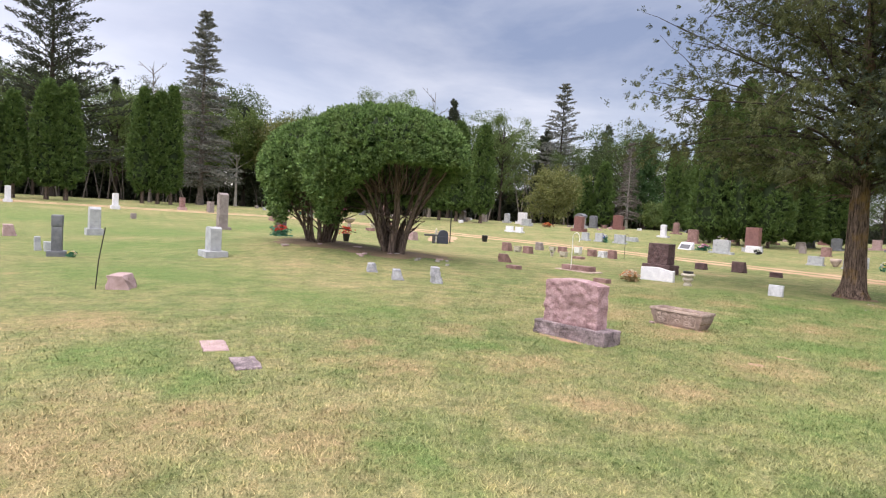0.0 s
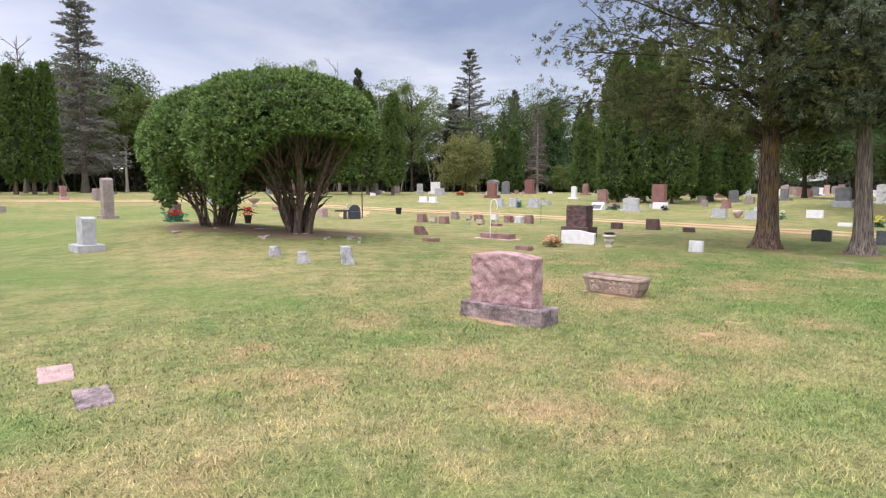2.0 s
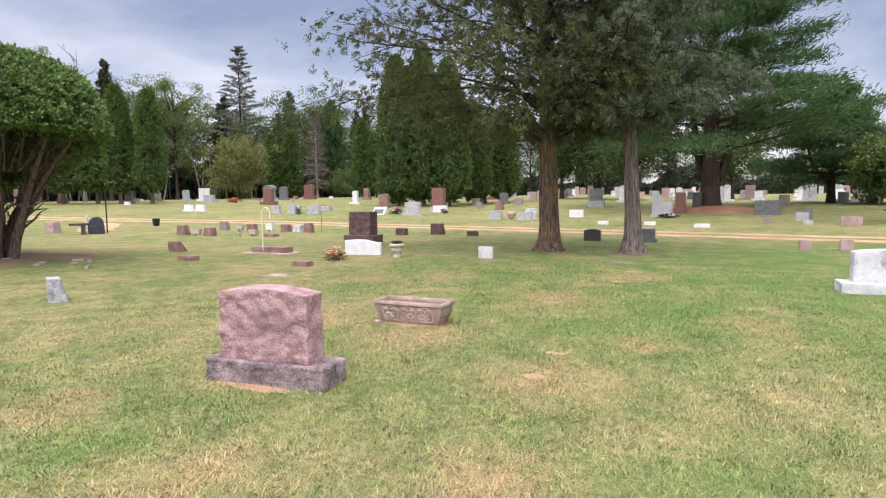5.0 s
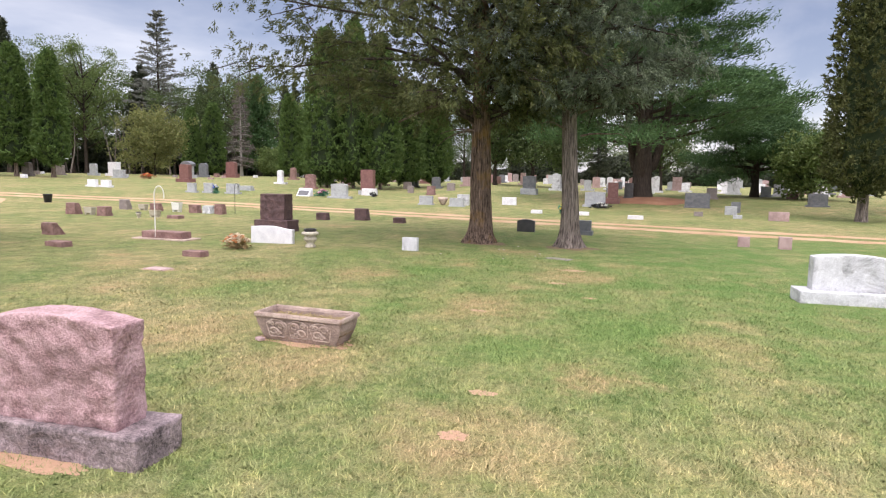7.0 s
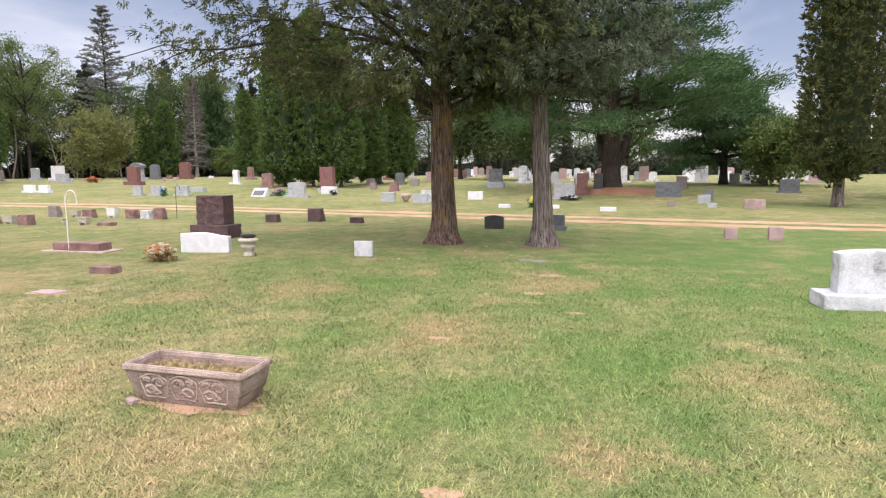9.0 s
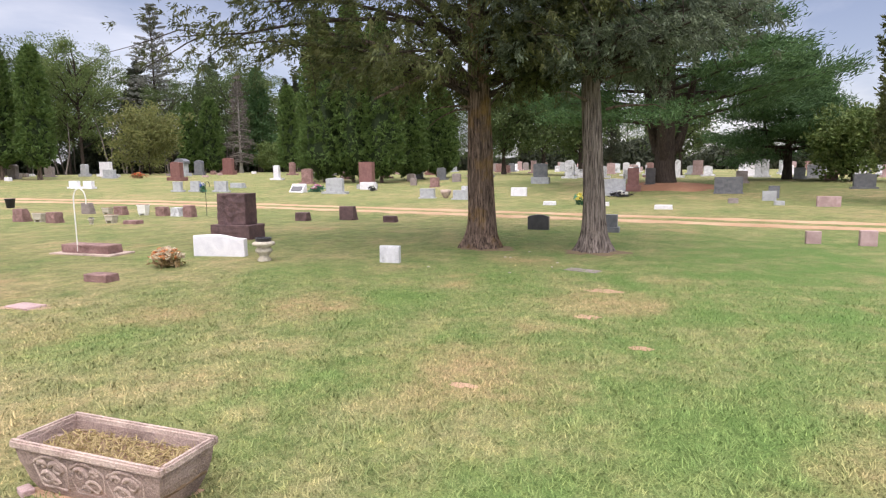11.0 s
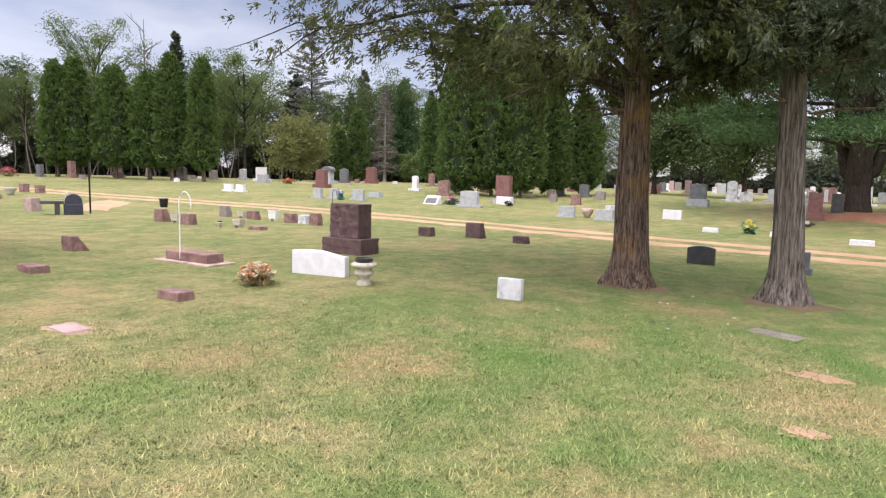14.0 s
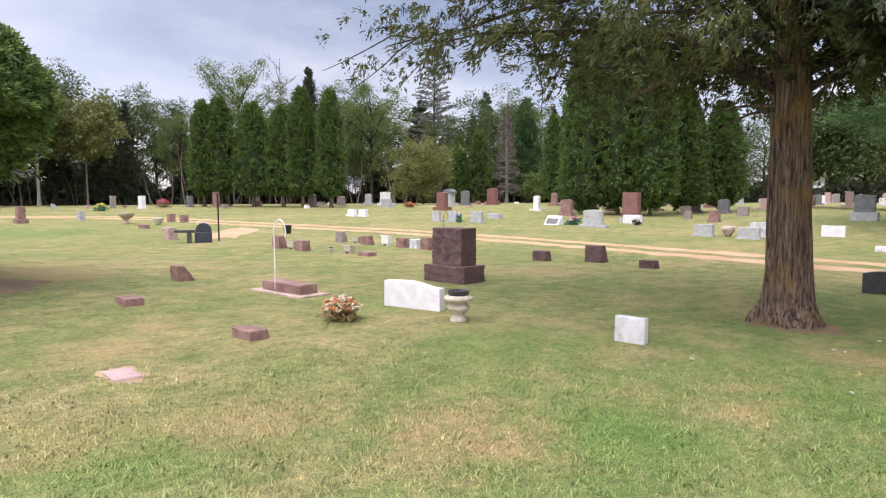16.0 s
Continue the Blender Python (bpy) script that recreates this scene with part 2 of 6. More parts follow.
IRON = plain("black_iron", (0.02, 0.02, 0.02), (0.05, 0.045, 0.04), 0.5, 0.6)
WHITE_PAINT = plain("chipped_white_paint", (0.62, 0.61, 0.57), (0.82, 0.81, 0.78), 0.5)
PLANTER_WHITE = plain("dirty_white_cement", (0.34, 0.30, 0.24), (0.60, 0.55, 0.46), 0.85)
SOIL = plain("dry_soil", (0.16, 0.10, 0.06), (0.30, 0.20, 0.13), 0.95, scale=14.0, relief=1.0)
STRAW = plain("dry_straw", (0.30, 0.23, 0.10), (0.48, 0.39, 0.20), 0.95)
BLACK_PLASTIC = plain("black_plastic", (0.015, 0.015, 0.02), (0.04, 0.04, 0.05), 0.35)
PETAL_ORANGE = plain("orange_petals", (0.55, 0.17, 0.05), (0.75, 0.35, 0.13), 0.7)
PETAL_CREAM = plain("cream_petals", (0.6, 0.5, 0.35), (0.8, 0.72, 0.58), 0.7)
PETAL_RED = plain("red_petals", (0.45, 0.03, 0.02), (0.65, 0.08, 0.05), 0.7)
PETAL_PINK = plain("pink_petals", (0.55, 0.12, 0.32), (0.75, 0.35, 0.55), 0.7)
PETAL_BLUE = plain("blue_petals", (0.05, 0.1, 0.55), (0.15, 0.25, 0.75), 0.7)
PETAL_YELLOW = plain("yellow_petals", (0.7, 0.6, 0.1), (0.8, 0.75, 0.3), 0.7)
PETAL_WHITE = plain("white_petals", (0.7, 0.7, 0.68), (0.85, 0.85, 0.82), 0.7)
LEAF_GREEN = plain("artificial_leaves", (0.03, 0.12, 0.06), (0.06, 0.22, 0.13), 0.6)
LEAF_BROWN = plain("withered_leaves", (0.22, 0.14, 0.06), (0.42, 0.31, 0.16), 0.8)
SLATE_BLUE = plain("blue_black_resin", (0.018, 0.02, 0.03), (0.05, 0.055, 0.085), 0.45)
DARK_FACE = plain("polished_panel", (0.06, 0.06, 0.07), (0.12, 0.12, 0.13), 0.35)


# x, y and radius
DRY_SPOTS = ((0.3, 4.2, 0.9), (1.2, 4.3, 0.6), (1.9, 3.6, 0.6), (4.8, 4.6, 0.55), (5.6, 3.0, 0.5), (4.4, 3.1, 0.4), (1.0, 8.6, 0.9), (5.3, 6.6, 0.5), (3.4, 4.9, 0.5), (7.4, 3.2, 0.7), (3.6, 6.2, 0.4), (8.6, 5.1, 0.8), (9.1, 6.7, 0.7), (10.6, 1.6, 0.6), (9.1, 2.7, 0.4), (11.5, 4.3, 0.8), (14.5, 3.4, 0.8), (12.1, 10.9, 0.6), (12.3, 8.1, 0.7), (11.2, 8.6, 0.6), (13.2, 6.8, 0.7), (13.3, 18.3, 1.6), (17.3, 5.2, 0.7))
LUSH_SPOTS = ((0.8, 6.5, 0.9), (1.4, 5.3, 0.5), (2.2, 3.1, 0.4), (4.7, 9.8, 1.4), (5.9, 2.0, 0.8), (5.2, 8.4, 0.8), (4.9, 5.5, 0.4), (10.9, 5.5, 0.7), (9.7, 3.4, 0.7), (11.2, 8.0, 0.9), (15.4, 8.3, 1.1), (16.0, 5.6, 1.0), (15.8, 11.4, 0.9), (14.0, 6.0, 0.6), (10.8, 2.4, 1.0), (2.5, 14.0, 3.0), (3.5, 21.0, 4.0), (6.0, 30.0, 6.0), (0.0, 42.0, 10.0), (15.0, 38.0, 6.0))


def grass_material(name, blades=False):
    m, nt, b = nodes_of(name)
    pos = nt.nodes.new("ShaderNodeNewGeometry").outputs["Position"]
    flat = nt.nodes.new("ShaderNodeVectorMath")
    flat.operation = "MULTIPLY"
    flat.inputs[1].default_value = (1, 1, 0)
    link(nt, pos, flat.inputs[0])
    p = flat.outputs[0]
    big = noise_tex(nt, p, 0.22, 3.0, 0.55, 0.3)
    mid = noise_tex(nt, p, 1.1, 7.0, 0.72, 0.3)
    small = noise_tex(nt, p, 4.0, 6.0, 0.75)
    fine = noise_tex(nt, p, 70.0, 2.0, 0.8)
    lush, green, pale, dry = (0.15, 0.212, 0.075), (0.23, 0.25, 0.106), (0.345, 0.30, 0.16), (0.46, 0.322, 0.195)
    base = ramp(nt, mix(nt, 0.6, big, mid), ((0.36, lush), (0.48, green), (0.585, pale), (0.70, dry)))
    base = mix(nt, ramp(nt, small, ((0.45, (0, 0, 0)), (0.72, (0.5,) * 3))), base, (0.35, 0.32, 0.195))
    base = mix(nt, 0.85, base, ramp(nt, noise_tex(nt, p, 2.3, 7.0, 0.78, 0.2), ((0.38, (0.72, 0.77, 0.70)), (0.5, (1.0, 1.0, 1.0)), (0.62, (1.25, 1.2, 1.15)))), "MULTIPLY")
    tuft = noise_tex(nt, p, 13.0, 6.0, 0.8)
    base = mix(nt, 0.8, base, ramp(nt, tuft, ((0.34, (0.5, 0.58, 0.48)), (0.5, (1.0, 1.0, 1.0)), (0.66, (1.48, 1.38, 1.28)))), "MULTIPLY")
    # the lawn turns greener in a wide round area south-west of the cedars
    far = nt.nodes.new("ShaderNodeVectorMath")
    far.operation = "DISTANCE"
    far.inputs[1].default_value = (16.5, -1.0, 0)
    link(nt, p, far.inputs[0])
    green_fade = nt.nodes.new("ShaderNodeMapRange")
    for k, v in (("From Min", 3.0), ("From Max", 11.0), ("To Min", 1.0), ("To Max", 0.0)):
        green_fade.inputs[k].default_value = v
    link(nt, far.outputs["Value"], green_fade.inputs["Value"])
    base = mix(nt, mix(nt, 1.0, green_fade.outputs[0], ramp(nt, mid, ((0.36, (0.95,) * 3), (0.62, (0.35,) * 3))), "MULTIPLY"), base, (0.135, 0.24, 0.068))
    # worn straw-coloured spots and lusher spots, each with a ragged edge
    ragged = nt.nodes.new("ShaderNodeVectorMath")
    ragged.operation = "MULTIPLY_ADD"
    warp = nt.nodes.new("ShaderNodeTexNoise")
    warp.inputs["Scale"].default_value, warp.inputs["Detail"].default_value, warp.inputs["Roughness"].default_value = 1.3, 6.0, 0.75
    link(nt, p, warp.inputs["Vector"])
    link(nt, warp.outputs["Color"], ragged.inputs[0])
    ragged.inputs[1].default_value, ragged.inputs[2].default_value = (2.2, 2.2, 0), (-1.1, -1.1, 0)
    shifted = nt.nodes.new("ShaderNodeVectorMath")
    link(nt, p, shifted.inputs[0])
    link(nt, ragged.outputs[0], shifted.inputs[1])
    for spots, colour, strength in ((DRY_SPOTS, (0.445, 0.31, 0.195), 0.66), (LUSH_SPOTS, (0.138, 0.238, 0.07), 0.68)):
        total = None
        for sx, sy, size in spots:
            away = nt.nodes.new("ShaderNodeVectorMath")
            away.operation = "DISTANCE"
            away.inputs[1].default_value = (sx, sy, 0)
            link(nt, shifted.outputs[0], away.inputs[0])
            fade = nt.nodes.new("ShaderNodeMapRange")
            fade.inputs["From Min"].default_value, fade.inputs["From Max"].default_value = size * 0.25, size * 1.25
            fade.inputs["To Min"].default_value, fade.inputs["To Max"].default_value = strength, 0.0
            link(nt, away.outputs["Value"], fade.inputs["Value"])
            if total is None:
                total = fade.outputs[0]
            else:
                most = nt.nodes.new("ShaderNodeMath")
                most.operation = "MAXIMUM"
                link(nt, total, most.inputs[0])
                link(nt, fade.outputs[0], most.inputs[1])
                total = most.outputs[0]
        base = mix(nt, mix(nt, 0.8, total, ramp(nt, small, ((0.38, (0.35,) * 3), (0.6, (1.1,) * 3))), "MULTIPLY"), base, mix(nt, 0.8, colour, ramp(nt, tuft, ((0.34, (0.6, 0.65, 0.58)), (0.66, (1.4, 1.33, 1.25)))), "MULTIPLY"))
    spot = noise_tex(nt, p, 0.55, 3.0, 0.7, 0.2)
    base = mix(nt, ramp(nt, spot, ((0.63, (0, 0, 0)), (0.75, (0.5,) * 3))), base, (0.43, 0.285, 0.165))
    if blades:
        rnd = nt.nodes.new("ShaderNodeNewGeometry").outputs["Random Per Island"]
        base = mix(nt, 0.92, base, ramp(nt, rnd, ((0.0, (0.62, 0.68, 0.58)), (0.5, (1.0, 1.03, 0.95)), (0.82, (1.28, 1.25, 1.2)), (1.0, (1.62, 1.48, 1.42)))), "MULTIPLY")
        b.inputs["Roughness"].default_value = 0.7
        up = nt.nodes.new("ShaderNodeVectorMath")
        up.operation = "ADD"
        up.inputs[1].default_value = (0, 0, 0.9)
        link(nt, nt.nodes.new("ShaderNodeNewGeometry").outputs["Normal"], up.inputs[0])
        unit = nt.nodes.new("ShaderNodeVectorMath")
        unit.operation = "NORMALIZE"
        link(nt, up.outputs[0], unit.inputs[0])
        link(nt, unit.outputs[0], b.inputs["Normal"])
    else:
        base = mix(nt, 0.75, base, ramp(nt, fine, ((0.3, (0.42, 0.45, 0.38)), (0.7, (1.24, 1.22, 1.1)))), "MULTIPLY")
        bump(nt, b, mix(nt, 0.4, fine, small), 0.9, 0.04)
        b.inputs["Roughness"].default_value = 0.95
    b.inputs["Specular IOR Level"].default_value = 0.15
    link(nt, base, b.inputs["Base Color"])
    return m


GRASS = grass_material("mown_grass")
BLADES = grass_material("grass_blades", True)


def dirt_material(name, c1, c2, c3):
    m, nt, b = nodes_of(name)
    pos = nt.nodes.new("ShaderNodeNewGeometry").outputs["Position"]
    n1, n2 = noise_tex(nt, pos, 0.8, 5.0, 0.65), noise_tex(nt, pos, 25.0, 4.0, 0.7)
    base = ramp(nt, n1, ((0.35, c1), (0.65, c2)))
    base = mix(nt, ramp(nt, n2, ((0.5, (0, 0, 0)), (0.7, (0.6,) * 3))), base, c3)
    link(nt, base, b.inputs["Base Color"])
    b.inputs["Roughness"].default_value = 0.95
    bump(nt, b, n2, 0.8, 0.03)
    return m


DIRT = dirt_material("sandy_dirt", (0.42, 0.25, 0.145), (0.55, 0.375, 0.24), (0.31, 0.25, 0.13))
MULCH = dirt_material("needle_litter", (0.15, 0.10, 0.06), (0.25, 0.17, 0.10), (0.14, 0.17, 0.06))
NEEDLES = dirt_material("red_pine_needles", (0.28, 0.13, 0.075), (0.42, 0.22, 0.13), (0.20, 0.11, 0.06))
RED_EARTH = dirt_material("reddish_earth", (0.40, 0.23, 0.15), (0.52, 0.33, 0.22), (0.30, 0.25, 0.12))
BARE = dirt_material("bare_earth", (0.34, 0.24, 0.15), (0.46, 0.33, 0.21), (0.30, 0.27, 0.12))

# ---------------------------------------------------------------- mesh helpers


def ease(a, b, v):
    u = np.clip((v - a) / (b - a), 0, 1)
    return u * u * (3 - 2 * u)


def ground_z(x, y):
    """Level lawn that rises gently towards the woods, with a low swell under the clipped yews."""
    x, y = np.asarray(x, float), np.asarray(y, float)
    dx, dy = x - 5, y - 3
    r, b = np.hypot(dx, dy), np.degrees(np.arctan2(dy, dx))
    b = np.where(b < -90, b + 360, b)
    fall = 1 - ease(110, 170, b)
    rise = 1.15 * ease(28, 75, r) * ease(0, 36, b) * fall
    bank = 0.6 * ease(29, 44, r) * ease(-40, -18, b) * (1 - ease(13, 23, b))
    return rise + bank + 0.45 * np.exp(-(((x - 9.5) / 2.8) ** 2) / 2 - ((y - 21) / 4.5) ** 2 / 2)


def gz(x, y):
    return float(ground_z(x, y))


def mesh_from(name, verts, faces, material, smooth=False):
    """A mesh from arrays of vertices and equal-sided faces."""
    verts, faces = np.asarray(verts, np.float32), np.asarray(faces, np.int32)
    me = bpy.data.meshes.new(name)
    n, k = faces.shape
    me.vertices.add(len(verts))
    me.vertices.foreach_set("co", verts.ravel())
    me.loops.add(n * k)
    me.loops.foreach_set("vertex_index", faces.ravel())
    me.polygons.add(n)
    me.polygons.foreach_set("loop_start", np.arange(0, n * k, k, dtype=np.int32))
    me.polygons.foreach_set("use_smooth", np.full(n, smooth))
    me.update(calc_edges=True)
    me.materials.append(material)
    return me


PLACED = []


def thing(name, x, y, label, category, group="", kind="", yaw=0.0, z=None):
    ob = new(name)
    PLACED.append((x, y))
    ob.matrix_basis = pose(x, y, gz(x, y) if z is None else z, 0, 0, yaw)
    return tagged(ob, label, category, group, kind)


def part(name, data, material, parent, label="", at=None, kind=""):
    """Links a bmesh or a mesh as one object under a thing or a part."""
    if isinstance(data, bmesh.types.BMesh):
        me = bpy.data.meshes.new(name)
        data.normal_update()
        data.to_mesh(me)
        data.free()
        me.materials.append(material)
    else:
        me = data
    ob = new(name, me)
    ob.parent = parent
    if at is not None:
        ob.matrix_basis = at
    if label or kind:
        tagged(ob, label, kind=kind)
    return ob


def smooth(bm):
    for f in bm.faces:
        f.smooth = True
    return bm


def block(w, d, h, cuts=3, shape=None, rough=0.0, freq=7.0, seed=0.0, edge=0.0, z0=0.0, soft=True):
    """A stone block on z0: w wide (x), d deep (y), h high, cut into a grid, given a top line by shape(u) (0 to 1 across the width,
    gives the share of the height), with chipped faces."""
    bm = bmesh.new()
    bmesh.ops.create_cube(bm, size=1.0)
    if edge:
        bmesh.ops.scale(bm, vec=(w, d, h), verts=bm.verts)
        bmesh.ops.bevel(bm, geom=bm.edges[:], offset=edge, segments=2, affect="EDGES", profile=0.6)
        bmesh.ops.scale(bm, vec=(1 / w, 1 / d, 1 / h), verts=bm.verts)
    if cuts:
        long = [e for e in bm.edges if e.calc_length() > 0.3]
        bmesh.ops.subdivide_edges(bm, edges=long, cuts=cuts, use_grid_fill=True)
    for v in bm.verts:
        u, q, t = v.co.x + 0.5, v.co.y, v.co.z + 0.5
        hh = h * (shape(u) if shape else 1.0)
        v.co = (v.co.x * w, q * d, t * hh)
        if rough:
            p = v.co * freq + Vector((seed, seed * 1.7, seed * 0.3))
            n = Vector((noise.noise(p), noise.noise(p + Vector((31, 7, 3))), noise.noise(p + Vector((5, 41, 9)))))
            n += 0.5 * Vector((noise.noise(p * 2.7), noise.noise(p * 2.7 + Vector((3, 1, 8))), noise.noise(p * 2.7 + Vector((8, 4, 2)))))
            if t < 0.02 or t > 0.95:
                n.z *= 0.0 if t < 0.02 else 0.15
            if abs(u - 0.5) > 0.4:
                n.x *= 0.4
            v.co += n * rough
        v.co.z += z0
    if not soft:
        return bm
    return smooth(bm) if rough else bm


def lathe(profile, sides=20, z0=0.0):
    """A turned body from (radius, height) pairs."""
    bm = bmesh.new()
    rings = []
    for r, z in profile:
        rings.append([bm.verts.new((r * math.cos(2 * math.pi * k / sides), r * math.sin(2 * math.pi * k / sides), z + z0)) for k in range(sides)])
    for a, b in zip(rings, rings[1:]):
        for k in range(sides):
            bm.faces.new((a[k], a[(k + 1) % sides], b[(k + 1) % sides], b[k]))
    bm.faces.new(rings[0][::-1])
    bm.faces.new(rings[-1])
    return smooth(bm)


def tube_arrays(points, radii, sides=7):
    """Vertices and quads of a tube along points."""
    pts, radii = np.asarray(points, float), np.asarray(radii, float)
    tang = np.gradient(pts, axis=0)
    tang /= np.linalg.norm(tang, axis=1, keepdims=True) + 1e-9
    ref = np.where(np.abs(tang[:, 2:3]) < 0.9, np.array([[0, 0, 1.0]]), np.array([[1.0, 0, 0]]))
    a = np.cross(tang, ref)
    a /= np.linalg.norm(a, axis=1, keepdims=True) + 1e-9
    b = np.cross(tang, a)
    ang = np.arange(sides) * 2 * np.pi / sides
    ring = a[:, None] * np.cos(ang)[None, :, None] + b[:, None] * np.sin(ang)[None, :, None]
    verts = (pts[:, None] + ring * radii[:, None, None]).reshape(-1, 3)
    i, k = np.meshgrid(np.arange(len(pts) - 1), np.arange(sides), indexing="ij")
    f = np.stack([i * sides + k, i * sides + (k + 1) % sides, (i + 1) * sides + (k + 1) % sides, (i + 1) * sides + k], -1).reshape(-1, 4)
    return verts, f


def tubes_mesh(name, tubes, material, sides=7):
    vs, fs, base = [], [], 0
    for pts, radii in tubes:
        v, f = tube_arrays(pts, radii, sides)
        vs.append(v)
        fs.append(f + base)
        base += len(v)
    return mesh_from(name, np.concatenate(vs), np.concatenate(fs), material, True)


def leaves_mesh(name, centres, along, length, width, material, rng, spread=0.6):
    """Pointed leaves (two triangles folded at the rib) at the centres, growing along the given directions with some spread."""
    n = len(centres)
    d = np.asarray(along, float) + rng.normal(0, spread, (n, 3))
    d /= np.linalg.norm(d, axis=1, keepdims=True) + 1e-9
    s = np.cross(d, rng.normal(0, 1, (n, 3)))
    s /= np.linalg.norm(s, axis=1, keepdims=True) + 1e-9
    ln = length * rng.uniform(0.6, 1.35, (n, 1))
    wd = width * rng.uniform(0.7, 1.3, (n, 1))
    base, tip = centres - d * ln * 0.5, centres + d * ln * 0.5
    up = np.cross(s, d) * wd * 0.25
    mid = centres - d * ln * 0.05
    verts = np.stack([base, mid + s * wd * 0.5 + up, tip, mid - s * wd * 0.5 + up], 1).reshape(-1, 3)
    i = np.arange(n) * 4
    faces = np.stack([i, i + 1, i + 2, i + 3], 1)
    return mesh_from(name, verts, faces, material)

# ---------------------------------------------------------------- ground


def axis_steps(lo, hi, fine_lo, fine_hi, step):
    mid = np.arange(fine_lo, fine_hi + step * 0.5, step)
    out = np.geomspace(1, hi - fine_hi, 14)
    left = fine_lo - np.geomspace(1, fine_lo - lo, 14)[::-1]
    return np.concatenate([left, mid, fine_hi + out])


def build_ground():
    xs, ys = axis_steps(-1800, 1800, -14, 110, 1.0), axis_steps(-1800, 1800, -24, 110, 1.0)
    gx, gy = np.meshgrid(xs, ys, indexing="ij")
    verts = np.stack([gx, gy, ground_z(gx, gy)], -1).reshape(-1, 3)
    i, j = np.meshgrid(np.arange(len(xs) - 1), np.arange(len(ys) - 1), indexing="ij")
    a = i * len(ys) + j
    faces = np.stack([a, a + len(ys), a + len(ys) + 1, a + 1], -1).reshape(-1, 4)
    ob = new("ground", mesh_from("ground", verts, faces, GRASS, True))
    tagged(ob, "patchy mown cemetery lawn, green with dry straw spots", "lawn", kind="structure")


def curve_points(ctrl, n):
    """A smooth line through control points."""
    c = np.array(ctrl, float)
    t = np.linspace(0, len(c) - 1, n)
    i = np.clip(t.astype(int), 0, len(c) - 2)
    u = (t - i)[:, None]
    p0, p1, p2, p3 = c[np.clip(i - 1, 0, None)], c[i], c[i + 1], c[np.clip(i + 2, None, len(c) - 1)]
    return 0.5 * (2 * p1 + (p2 - p0) * u + (2 * p0 - 5 * p1 + 4 * p2 - p3) * u**2 + (3 * p1 - p0 - 3 * p2 + p3) * u**3)


ROAD_LINE = ((21.5, -30), (23.3, -14), (24.9, -3.5), (26.5, 4), (28.0, 11), (29.6, 19), (30.2, 26), (29.2, 33), (27.6, 40), (25.8, 46.5), (21.5, 52), (13, 56), (0, 60), (-20, 63))


def ribbon(name, offset, width, material, label, lift, ragged, seed, line=ROAD_LINE, n=420):
    p = curve_points(line, n)
    t = np.gradient(p, axis=0)
    t /= np.linalg.norm(t, axis=1, keepdims=True)
    nrm = np.stack([t[:, 1], -t[:, 0]], 1)
    rows = []
    for k in range(5):
        s = k / 2 - 1
        wob = np.array([noise.noise((q[0] * 1.3, q[1] * 1.3, seed + 9 * (k > 2))) + 0.6 * noise.noise((q[0] * 4, q[1] * 4, seed)) for q in p]) * ragged * abs(s)
        q = p + nrm * (offset + s * width / 2 + s * wob)[:, None]
        rows.append(np.column_stack([q, ground_z(q[:, 0], q[:, 1]) + lift * (1 - abs(s) * 0.9)]))
    v = np.stack(rows, 1).reshape(-1, 3)
    i, k = np.meshgrid(np.arange(n - 1), np.arange(4), indexing="ij")
    a = i * 5 + k
    f = np.stack([a, a + 5, a + 6, a + 1], -1).reshape(-1, 4)
    return tagged(new(name, mesh_from(name, v, f, material, True)), label, "dirt track", kind="structure")


def patch(name, x, y, rx, ry, material, label, lift=0.012, seed=0.0, turn=0.0):
    """A low ragged patch of bare earth or litter on the lawn."""
    rings, sides = 6, 40
    vs = []
    for r in range(rings + 1):
        for k in range(sides):
            a = 2 * math.pi * k / sides
            wob = 1 + 0.5 * noise.noise((math.cos(a) * 1.6, math.sin(a) * 1.6, seed)) + 0.35 * noise.noise((math.cos(a) * 5, math.sin(a) * 5, seed + 4))
            q = r / rings * wob
            lx, ly = rx * q * math.cos(a), ry * q * math.sin(a)
            px = x + lx * math.cos(turn) - ly * math.sin(turn)
            py = y + lx * math.sin(turn) + ly * math.cos(turn)
            vs.append((px, py, gz(px, py) + lift * (1 - (r / rings) ** 2) + 0.003))
    fs = [(r * sides + k, r * sides + (k + 1) % sides, (r + 1) * sides + (k + 1) % sides, (r + 1) * sides + k) for r in range(rings) for k in range(sides)]
    return tagged(new(name, mesh_from(name, vs, fs, material, True)), label, "bare ground", kind="structure")


build_ground()
ribbon("road_track", -0.8, 0.85, DIRT, "worn sandy wheel track through the cemetery lawn", 0.035, 0.25, 1.0)
ribbon("road_track", 0.8, 0.85, DIRT, "worn sandy wheel track through the cemetery lawn", 0.03, 0.22, 5.0)

# ---------------------------------------------------------------- trees


